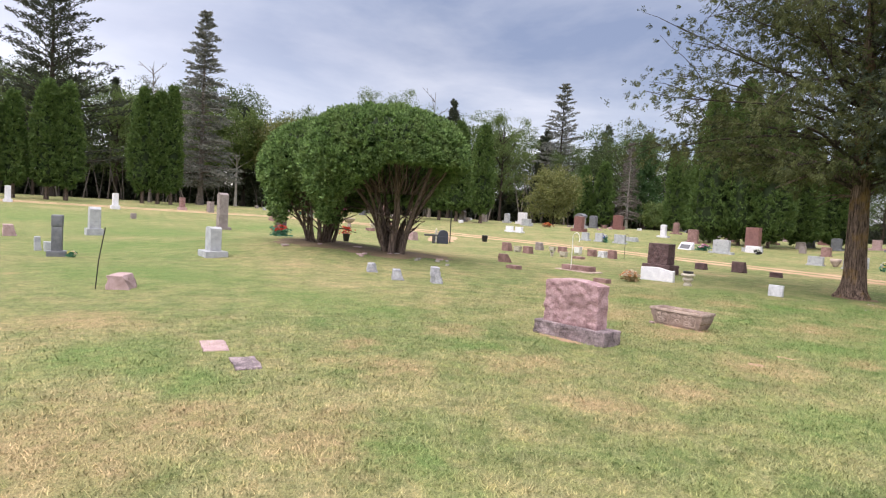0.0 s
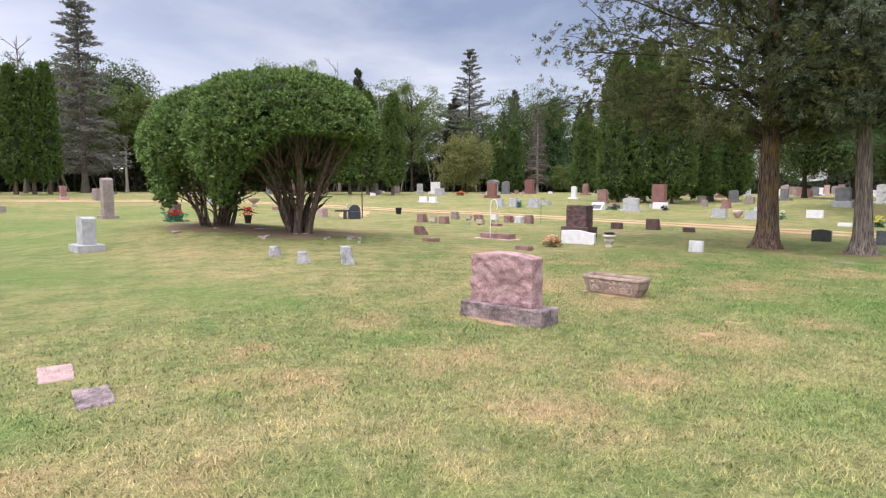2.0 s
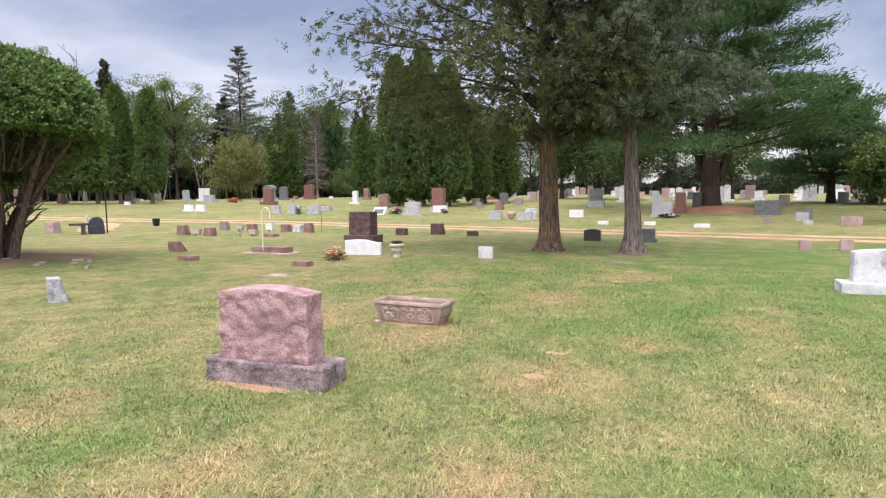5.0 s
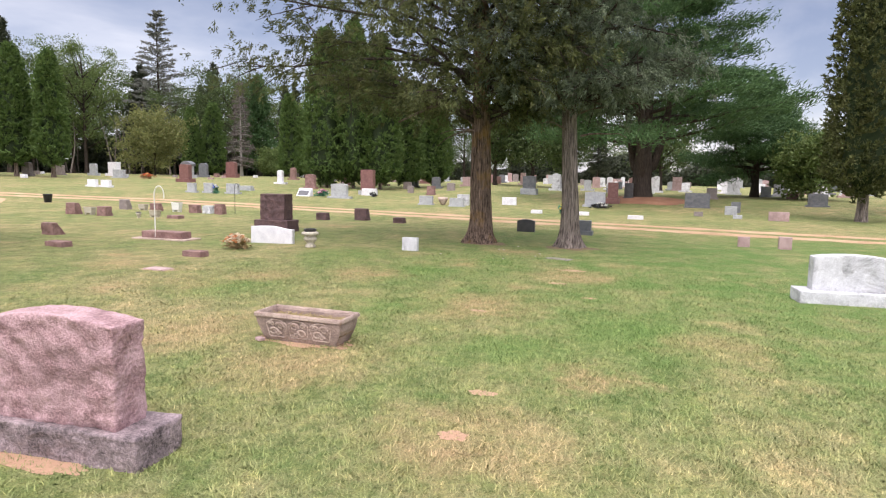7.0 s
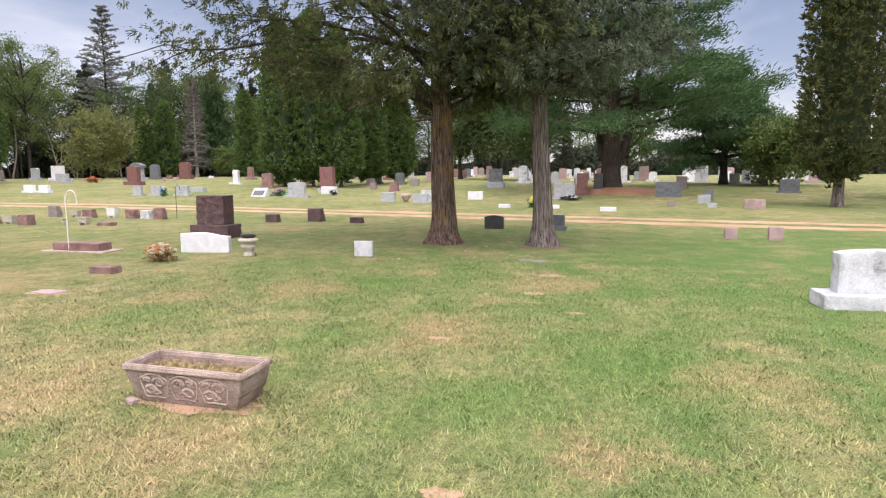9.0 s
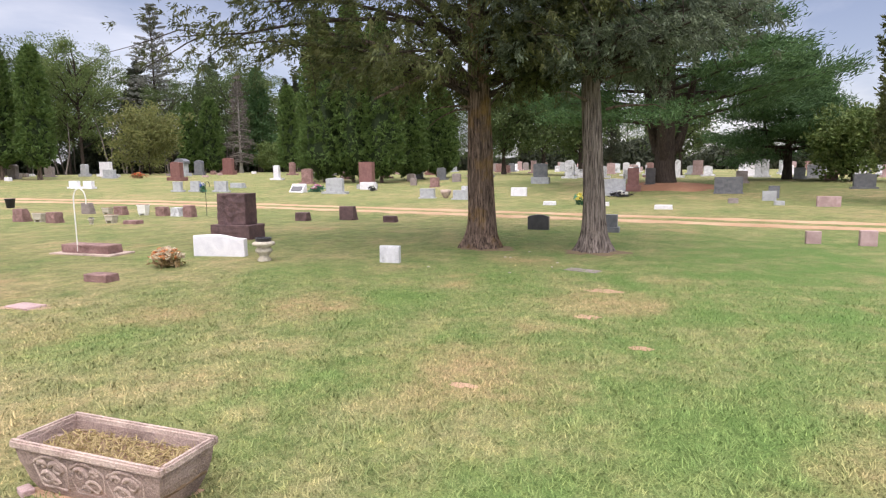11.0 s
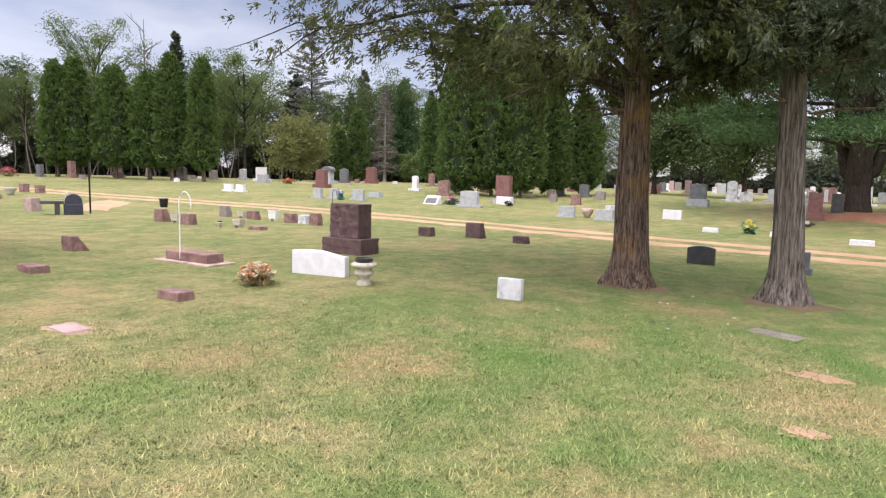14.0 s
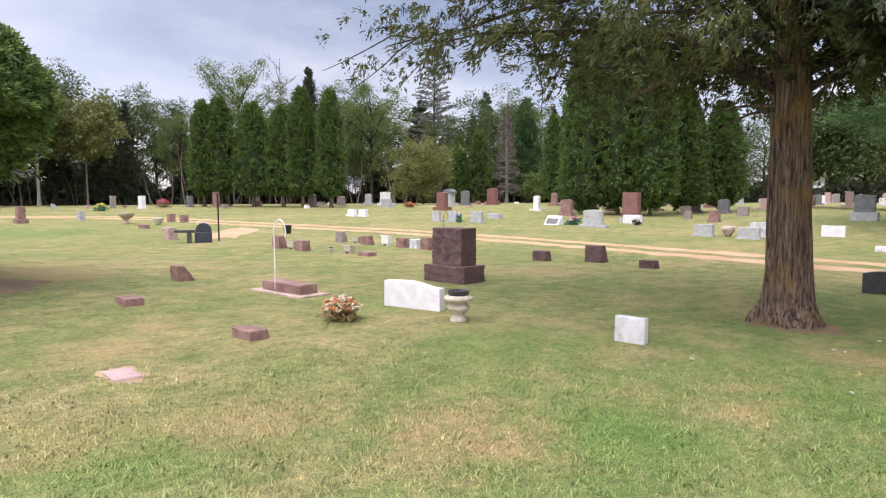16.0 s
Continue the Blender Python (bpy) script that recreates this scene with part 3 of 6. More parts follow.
def trunk_mesh(name, h, r0, r1, material, flare=1.6, lean=(0, 0), sides=28, ridges=0.07, seed=0.0, rings=26, flare_h=0.5):
    """A tapered trunk with root flare and furrowed bark."""
    z = np.linspace(0, 1, rings) ** 1.3 * h
    a = np.arange(sides) * 2 * np.pi / sides
    vs = []
    for q in z:
        u = q / h
        r = r0 + (r1 - r0) * u
        f = 1 + (flare - 1) * math.exp(-q / flare_h)
        for k, b in enumerate(a):
            ridge = 1 + ridges * noise.noise((math.cos(b) * 5, math.sin(b) * 5, q * 0.45 + seed)) * 1.6 + ridges * noise.noise((math.cos(b) * 11, math.sin(b) * 11, q * 1.2 + seed)) + (ridges * 0.8 * noise.noise((math.cos(b) * 19, math.sin(b) * 19, q * 0.9 + seed)) if sides > 60 else 0)
            root = 1 + (f - 1) * (0.75 + 0.9 * noise.noise((math.cos(b) * 2, math.sin(b) * 2, seed + 3)))
            rr = r * ridge * root
            vs.append((rr * math.cos(b) + lean[0] * u * h, rr * math.sin(b) + lean[1] * u * h, q - (0.06 if q == 0 else 0)))
    i, k = np.meshgrid(np.arange(rings - 1), np.arange(sides), indexing="ij")
    f = np.stack([i * sides + k, i * sides + (k + 1) % sides, (i + 1) * sides + (k + 1) % sides, (i + 1) * sides + k], -1).reshape(-1, 4)
    return mesh_from(name, vs, f, material, True)


def bent(start, direction, length, n=7, droop=0.0, wander=0.06, rng=None):
    """Points along a limb."""
    p, d = np.array(start, float), np.array(direction, float)
    d /= np.linalg.norm(d)
    out = [p.copy()]
    for k in range(n - 1):
        d = d + np.array([0, 0, -droop / n]) + rng.normal(0, wander, 3)
        d /= np.linalg.norm(d)
        p = p + d * length / (n - 1)
        out.append(p.copy())
    return np.array(out)


def spray_points(limb, count, radius, rng, start=0.25, flat=0.55):
    """Leaf places in clumps along a limb, and the way that the limb runs there."""
    t = start + (1 - start) * np.sqrt(rng.uniform(0, 1, count))
    f = t * (len(limb) - 1)
    i = np.clip(f.astype(int), 0, len(limb) - 2)
    p = limb[i] + (limb[i + 1] - limb[i]) * (f - i)[:, None]
    d = limb[i + 1] - limb[i]
    d /= np.linalg.norm(d, axis=1, keepdims=True) + 1e-9
    off = rng.normal(0, 1, (count, 3)) * np.array([1, 1, flat]) * radius * (0.55 + 0.5 * (1 - t))[:, None]
    return p + off, d + off * 0.6


def clump_points(limb, clumps, per, spread, size, rng, start=0.2, flat=0.6):
    """Leaf places in distinct clumps round a limb: gaps stay open between them."""
    t = start + (1 - start) * rng.uniform(0, 1, clumps) ** 0.7
    f = t * (len(limb) - 1)
    i = np.clip(f.astype(int), 0, len(limb) - 2)
    c = limb[i] + (limb[i + 1] - limb[i]) * (f - i)[:, None] + rng.normal(0, spread, (clumps, 3)) * np.array([1, 1, 0.7])
    off = np.clip(rng.normal(0, 1, (clumps, per, 3)), -1.5, 1.5) * np.array([1, 1, flat]) * size * rng.uniform(0.6, 1.3, (clumps, 1, 1))
    pts = (c[:, None] + off).reshape(-1, 3)
    d = limb[i + 1] - limb[i]
    d = np.repeat(d / (np.linalg.norm(d, axis=1, keepdims=True) + 1e-9), per, axis=0)
    return pts, d * 0.7 + off.reshape(-1, 3) / size * 0.6


def sprigs(centres, out, per, size, rng, spread=0.65):
    """Leaf places and ways of small tufts that fan out from each centre."""
    out = out / (np.linalg.norm(out, axis=1, keepdims=True) + 1e-9)
    d = out[:, None] + rng.normal(0, spread, (len(centres), per, 3))
    d /= np.linalg.norm(d, axis=2, keepdims=True) + 1e-9
    reach = size * rng.uniform(0.15, 1.0, (len(centres), per, 1)) * rng.uniform(0.7, 1.3, (len(centres), 1, 1))
    return (centres[:, None] + d * reach).reshape(-1, 3), d.reshape(-1, 3)


def conifer(name, x, y, h, r, leaf, bark, label, category, seed, bare=0.08, whorls=26, per_whorl=6, leaves=60, droop=0.5, rise=0.1, leaf_size=(0.5, 0.12), taper=1.0, trunk_r=None, clump=0.4, ragged=0.2, group="woods", plate=0.7):
    """A spruce, fir or pine: whorls of limbs on a straight trunk, needles in flat sprays along them."""
    rng = np.random.default_rng(seed)
    ob = thing(name, x, y, label, category, group)
    tr = trunk_r or h * 0.012
    part("trunk", trunk_mesh("trunk", h * 0.97, tr, 0.02, bark, sides=10, rings=10, seed=seed, flare_h=0.3), bark, ob)
    tubes, pts, dirs = [], [], []
    for w in range(whorls):
        u = bare + (1 - bare) * (w + rng.uniform(-0.3, 0.3)) / whorls
        u = min(max(u, bare), 0.985)
        reach = r * (1 - u) ** taper * (1.0 if u > bare + 0.1 else 0.85) + 0.15
        for k in range(per_whorl):
            a = 2 * math.pi * (k + rng.uniform(-0.4, 0.4)) / per_whorl + w * 0.7
            v = min(max(u + rng.uniform(-0.5, 0.5) * (1 - bare) / whorls, bare), 0.97)
            ln = reach * rng.uniform(1 - ragged * 2, 1 + ragged)
            limb = bent((0, 0, v * h), (math.cos(a), math.sin(a), rise + 0.5 * u), ln, 5, droop, 0.05, rng)
            tubes.append((limb, np.linspace(tr * 0.28 * (1 - u) + 0.012, 0.006, 5)))
            p, d = spray_points(limb, max(8, int(leaves * (0.35 + ln / r))), clump * (0.3 + 0.9 * (1 - u)), rng, 0.08, plate + 0.9 * u * plate)
            pts.append(p)
            dirs.append(d)
    part("bough", tubes_mesh("bough", tubes, bark, 4), bark, ob, kind="stuff")
    part("crown", leaves_mesh("crown", np.concatenate(pts), np.concatenate(dirs), *leaf_size, leaf, rng, 0.5), leaf, ob, kind="stuff")
    return ob


def broadleaf(name, x, y, h, r, leaf, bark, label, category, seed, bare=0.25, limbs=22, clumps=9, per=34, leaf_size=(0.32, 0.2), group="woods", clump=0.55, trunk_r=None):
    """A leafy tree: forked limbs, leaves in clumps with gaps between."""
    rng = np.random.default_rng(seed)
    ob = thing(name, x, y, label, category, group)
    tr = trunk_r or h * 0.014
    part("trunk", trunk_mesh("trunk", h * 0.8, tr, tr * 0.25, bark, sides=10, rings=10, seed=seed, flare_h=0.3), bark, ob)
    tubes, pts, dirs = [], [], []
    for k in range(limbs):
        u = bare + (0.8 - bare) * (k + 0.5) / limbs
        a = k * 2.4 + rng.uniform(-0.4, 0.4)
        span = math.sin(math.pi * min(1, (u - bare) / (1 - bare) * 0.8 + 0.22)) ** 0.7
        ln = r * span * rng.uniform(0.85, 1.2) * 1.15
        limb = bent((0, 0, u * h * 0.95), (math.cos(a), math.sin(a), 0.45 + 0.9 * u), ln + 0.12 * h * u, 6, -0.1, 0.12, rng)
        tubes.append((limb, np.linspace(tr * 0.4, 0.012, 6)))
        p, d = clump_points(limb, clumps, per, 0.16 * r, clump, rng, 0.3, 0.75)
        pts.append(p)
        dirs.append(d)
    part("bough", tubes_mesh("bough", tubes, bark, 4), bark, ob, kind="stuff")
    part("crown", leaves_mesh("crown", np.concatenate(pts), np.concatenate(dirs), *leaf_size, leaf, rng, 0.9), leaf, ob, kind="stuff")
    return ob


def column(name, x, y, h, r, leaf, bark, label, seed, foot=0.9, n=9000, leaf_size=(0.26, 0.11), tops=2, group="arborvitae", trunk_r=0.16, shape=0.55, stems=2, core=0.72):
    """An arborvitae: dense upright sprays over a narrow lumpy body on short stems."""
    rng = np.random.default_rng(seed)
    ob = thing(name, x, y, label, "evergreen tree", group)
    tubes = []
    for k in range(stems):
        a = 2 * math.pi * k / stems + 0.5
        o = np.array([math.cos(a), math.sin(a), 0]) * trunk_r * (0.9 if stems > 1 else 0)
        tubes.append((np.array([o * 1.3 + (0, 0, -0.05), o + (0, 0, foot * 0.6), o * 0.8 + (0, 0, foot + h * 0.25)]), [trunk_r * 1.25, trunk_r, trunk_r * 0.6]))
    part("trunk", tubes_mesh("trunk", tubes, bark, 9), bark, ob)

    def radius(t, a):
        body = np.minimum(1, (t / 0.12 + 0.25)) * (1 - t ** 3.2) ** 0.6 * (1 - 0.35 * t * (1 - shape))
        lump = 1 + 0.16 * np.sin(a * tops + seed) * (0.3 + t) + 0.10 * np.sin(a * 5 + t * 6 + seed) + 0.07 * np.sin(a * 9 - t * 17)
        return r * body * lump

    # opaque core that stops the sky; its dark colour paints the inner shade
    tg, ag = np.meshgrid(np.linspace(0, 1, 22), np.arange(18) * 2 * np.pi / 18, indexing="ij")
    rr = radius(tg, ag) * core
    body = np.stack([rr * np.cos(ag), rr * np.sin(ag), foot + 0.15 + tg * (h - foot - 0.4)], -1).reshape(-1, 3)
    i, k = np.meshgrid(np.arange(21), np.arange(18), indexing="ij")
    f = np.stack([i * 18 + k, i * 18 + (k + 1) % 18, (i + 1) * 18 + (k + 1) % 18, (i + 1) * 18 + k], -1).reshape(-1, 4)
    part("inner_growth", mesh_from("inner_growth", body, f, F_INNER_SHADE, True), F_INNER_SHADE, ob)
    per = 12
    m = n // per
    t, a = rng.uniform(0, 1, m) ** 0.9, rng.uniform(0, 2 * np.pi, m)
    rib = np.sin(a * 11 + np.sin(t * h * 0.9 + seed) * 1.2) * np.sin(t * h * 2.6 + a * 2 + seed)
    q = radius(t, a) * (core + (1.02 - core) * np.sqrt(rng.uniform(0, 1, m))) * (1 + 0.07 * rib) + rng.normal(0, 0.04, m)
    z = foot + t * (h - foot) + rng.normal(0, 0.1, m)
    c = np.stack([q * np.cos(a), q * np.sin(a), z], 1)
    p, d = sprigs(c, np.stack([0.8 * np.cos(a), 0.8 * np.sin(a), np.full(m, 0.75)], 1), per, leaf_size[0] * 1.15, rng, 0.5)
    part("crown", leaves_mesh("crown", p, d, *leaf_size, leaf, rng, 0.35), leaf, ob, kind="stuff")
    return ob


def clipped_yew(x, y, h, rx, ry, skirt, stems, seed, label, n=42000, spread=1.0, shift=(0.0, 0.0), thick=1.0):
    """A yew clipped to a dome over a fan of bare stems."""
    rng = np.random.default_rng(seed)
    ob = thing("clipped_yew", x, y, label, "tree", "clipped yews")
    tubes = []
    for k in range(stems):
        a = 2 * math.pi * k / stems + rng.uniform(-0.25, 0.25)
        foot = np.array([math.cos(a), math.sin(a), 0]) * rng.uniform(0.12, 0.42) * spread
        reach = np.array([rx * math.cos(a), ry * math.sin(a), 0]) * rng.uniform(0.35, 0.9)
        top = np.array([0, 0, h * rng.uniform(0.62, 0.8)])
        mid = foot + (reach - foot) * 0.35 + top * 0.45 + rng.normal(0, 0.06, 3)
        q = foot + (reach - foot) * 0.12 + top * 0.16 + rng.normal(0, 0.03, 3)
        r0 = rng.uniform(0.07, 0.13) * thick
        line = curve_points((foot - (0, 0, 0.06), q, mid, reach + top), 12)
        tubes = [(line, np.linspace(r0, 0.03, 12))]
        for _ in range(4):
            i = int(rng.integers(4, 8))
            dirn = np.array([reach[0] * 0.3 + rng.normal(0, 0.6), reach[1] * 0.3 + rng.normal(0, 0.6), rng.uniform(0.3, 1.0)])
            tubes.append((bent(line[i], dirn, rng.uniform(0.4, 1.0), 6, 0.0, 0.15, rng), np.linspace(0.028, 0.008, 6)))
        part("stem", tubes_mesh("stem", tubes, BARK_YEW, 8), BARK_YEW, ob)
    # sprigs over a smooth clipped dome: low skirt on the side of the wood's edge, a high open arch towards the lane
    per = 17
    m = n // per
    a = rng.uniform(0, 2 * np.pi, m)
    s = rng.uniform(-1, 1, m)
    s = np.where(s < 0, -(np.abs(s) ** 1.2), s)
    left, away = 0.5 * np.sin(a) - 0.86 * np.cos(a), 0.86 * np.sin(a) + 0.5 * np.cos(a)
    opening = np.exp(-(((left + 0.4) / 0.55) ** 2)) * (away < 0.1)
    lump = np.array([noise.noise((math.cos(q) * 1.8, math.sin(q) * 1.8, e * 1.5 + seed)) for q, e in zip(a, s)])
    small = np.array([noise.noise((math.cos(q) * 6, math.sin(q) * 6, e * 5 + seed)) for q, e in zip(a, s)])
    zc = h * skirt
    hang = np.clip(0.45 + 0.45 * lump + 0.5 * np.clip(left, 0, 1) + 0.25 * np.clip(away, 0, 1) - 0.9 * opening, 0.0, 1.2) * zc * 0.62
    flat = np.sqrt(np.clip(1 - np.clip(s, 0, 1) ** 2.3, 0, 1))
    inner = rng.uniform(0, 1, m) ** 2.5
    k = (0.98 + 0.07 * lump + 0.05 * small) * (1 - 0.16 * inner)
    rim = np.where(s < 0, 1 - 0.30 * np.abs(s) ** 1.5 - 0.14 * rng.uniform(0, 1, m), 1.0) * k
    c = np.stack([shift[0] + rx * flat * np.cos(a) * rim, shift[1] + ry * flat * np.sin(a) * rim, np.where(s < 0, zc + s * (hang - 0.75 * opening), zc + np.clip(s, 0, 1) * (h - zc) * k)], 1)
    u = np.stack([flat * np.cos(a), flat * np.sin(a), np.where(s < 0, 0.1, np.clip(s, 0, 1) + 0.15)], 1)
    p, d = sprigs(c, u, per, 0.15, rng, 0.55)
    part("crown", leaves_mesh("crown", p, d, 0.115, 0.05, F_YEW, rng, 0.25), F_YEW, ob, kind="stuff")
    # hull inside the dome: the crown's inner shade put into a dark colour
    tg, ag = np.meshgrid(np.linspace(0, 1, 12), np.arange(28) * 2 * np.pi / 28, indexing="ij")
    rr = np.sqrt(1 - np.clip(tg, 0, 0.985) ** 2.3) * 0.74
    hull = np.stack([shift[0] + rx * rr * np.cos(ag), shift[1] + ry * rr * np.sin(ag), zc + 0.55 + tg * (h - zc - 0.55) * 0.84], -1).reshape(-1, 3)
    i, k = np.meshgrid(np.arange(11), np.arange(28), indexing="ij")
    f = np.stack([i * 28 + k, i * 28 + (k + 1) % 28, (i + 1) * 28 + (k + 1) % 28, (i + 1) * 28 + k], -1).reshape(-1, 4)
    part("inner_growth", mesh_from("inner_growth", hull, f, F_INNER_SHADE, True), F_INNER_SHADE, ob)
    tubes = []
    for _ in range(90):
        b, q = rng.uniform(0, 6.28), math.sqrt(rng.uniform(0.05, 0.8))
        top = np.array([shift[0] + rx * q * math.cos(b), shift[1] + ry * q * math.sin(b), zc + 0.3])
        tubes.append((bent(top * (0.45, 0.45, 0.62), top * (0.55, 0.55, 0.38) + rng.normal(0, 0.25, 3), 1.3 + rng.uniform(0, 0.5), 6, 0.0, 0.12, rng), np.linspace(0.02, 0.006, 6)))
    part("twig", tubes_mesh("twig", tubes, BARK_YEW, 5), BARK_YEW, ob, "bare brown twigs under the crown", kind="stuff")
    # loose twigs hanging under the rim
    m = n // 16
    a = rng.uniform(0, 2 * np.pi, m)
    q = rng.uniform(0.55, 1.0, m)
    left, away = 0.5 * np.sin(a) - 0.86 * np.cos(a), 0.86 * np.sin(a) + 0.5 * np.cos(a)
    lump = np.array([noise.noise((math.cos(b) * 3, math.sin(b) * 3, seed + 7)) for b in a]) - np.exp(-(((left + 0.4) / 0.55) ** 2)) * (away < 0.1)
    p = np.stack([shift[0] + rx * q * np.cos(a), shift[1] + ry * q * np.sin(a), zc - rng.uniform(0, 1, m) ** 1.5 * h * 0.32 * np.clip(0.35 + lump * 1.6, 0, 1)], 1)
    part("hanging_foliage", leaves_mesh("hanging_foliage", p, np.stack([np.cos(a), np.sin(a), 0 * a - 0.4], 1), 0.14, 0.06, F_YEW, rng, 0.7), F_YEW, ob, kind="stuff")
    return ob


def cedar(x, y, h, r, trunk_r, bark, leaf, label, seed, crown_from, bias, limbs=58, clumps=13, per=95, fork=True, lean=(0, 0)):
    """A near cedar: furrowed trunk, bare lower limbs, ragged drooping sprays. bias: the side to which the crown reaches further."""
    rng = np.random.default_rng(seed)
    ob = thing("cedar_tree", x, y, label, "tree", "cedars by the track")
    part("trunk", trunk_mesh("trunk", h * 0.95, trunk_r, 0.05, bark, flare=2.0, lean=lean, sides=96, rings=52, ridges=0.09, seed=seed, flare_h=0.22), bark, ob)
    tubes, pts, dirs = [], [], []
    for k in range(limbs):
        u = k / limbs
        z = crown_from + (h - crown_from) * u ** 1.35
        a = k * 2.399 + rng.uniform(-0.5, 0.5)
        side = math.cos(a - bias[0]) if bias[1] else 0
        ln = r * (0.72 + 0.28 * float(ease(0, 0.22, u)) - 0.75 * u ** 3) * rng.uniform(0.78, 1.0) * (1 + bias[1] * side)
        limb = bent((0, 0, z), (math.cos(a), math.sin(a), 0.42 + 0.4 * u), ln, 8, 0.55 * (1 - u), 0.1, rng)
        limb[:, 2] += max(0.0, crown_from + 0.15 - limb[:, 2].min()) * np.linspace(0, 1, 8) ** 0.8
        own = [(limb, np.linspace(0.05 * (1 - u) + 0.016, 0.008, 8))]
        for _ in range(3):
            i = int(rng.integers(2, 7))
            tw = bent(limb[i], limb[i] - limb[i - 1] + rng.normal(0, 0.25, 3), ln * rng.uniform(0.2, 0.4), 5, 0.3, 0.1, rng)
            own.append((tw, np.linspace(0.016, 0.005, 5)))
        part("limb", tubes_mesh("limb", own, BARK_DARK, 6), BARK_DARK, ob)
        m = int(clumps * (0.4 + 0.8 * ln / r))
        f = (0.2 + 0.8 * rng.uniform(0, 1, m) ** 0.85) * 7
        i = np.clip(f.astype(int), 0, 6)
        c = limb[i] + (limb[i + 1] - limb[i]) * (f - i)[:, None] + rng.normal(0, 0.17 + 0.05 * ln, (m, 3)) * np.array([1, 1, 0.65])
        way = (limb[i + 1] - limb[i]) / (np.linalg.norm(limb[i + 1] - limb[i], axis=1, keepdims=True) + 1e-9) * 0.7 + rng.normal(0, 0.45, (m, 3)) - np.array([0, 0, 0.35])
        p, d = sprigs(c, way, per, 0.25, rng, 0.3)
        pts.append(p)
        dirs.append(d + np.array([0, 0, -0.2]))
    # dead snags on the lower trunk
    for _ in range(9):
        a, z = rng.uniform(0, 6.28), rng.uniform(crown_from * 0.8, crown_from * 1.4)
        tubes.append((bent((trunk_r * 0.7 * math.cos(a), trunk_r * 0.7 * math.sin(a), z), (math.cos(a), math.sin(a), 0.35), rng.uniform(0.5, 1.6), 6, 0.4, 0.14, rng), np.linspace(0.03, 0.006, 6)))
    if fork:
        a = bias[0]
        tubes.append((curve_points(((0, 0, crown_from - 0.1), (0.5 * math.cos(a), 0.5 * math.sin(a), crown_from + 0.35), (1.5 * math.cos(a), 1.5 * math.sin(a), crown_from + 0.95), (3.2 * math.cos(a), 3.2 * math.sin(a), crown_from + 1.4)), 12), np.linspace(0.13, 0.04, 12)))
        tubes.append((curve_points(((0.9 * math.cos(a), 0.9 * math.sin(a), crown_from + 0.6), (1.5 * math.cos(a + 0.1), 1.5 * math.sin(a + 0.1), crown_from + 0.35), (2.1 * math.cos(a + 0.2), 2.1 * math.sin(a + 0.2), crown_from + 0.05)), 8), np.linspace(0.06, 0.02, 8)))
    part("snag_wood", tubes_mesh("snag_wood", tubes, BARK_YEW, 6), BARK_YEW, ob, "bare dead snags and forked limb", kind="stuff")
    pts, dirs = np.concatenate(pts), np.concatenate(dirs)
    keep = pts[:, 2] > crown_from - 0.35 + 0.12 * np.clip(np.hypot(pts[:, 0], pts[:, 1]) - 1.5, 0, 6) - 0.45 * np.sin(np.arctan2(pts[:, 1], pts[:, 0]) * 3 + seed) ** 2
    part("crown", leaves_mesh("crown", pts[keep], dirs[keep], 0.088, 0.025, leaf, rng, 0.25), leaf, ob, kind="stuff")
    return ob


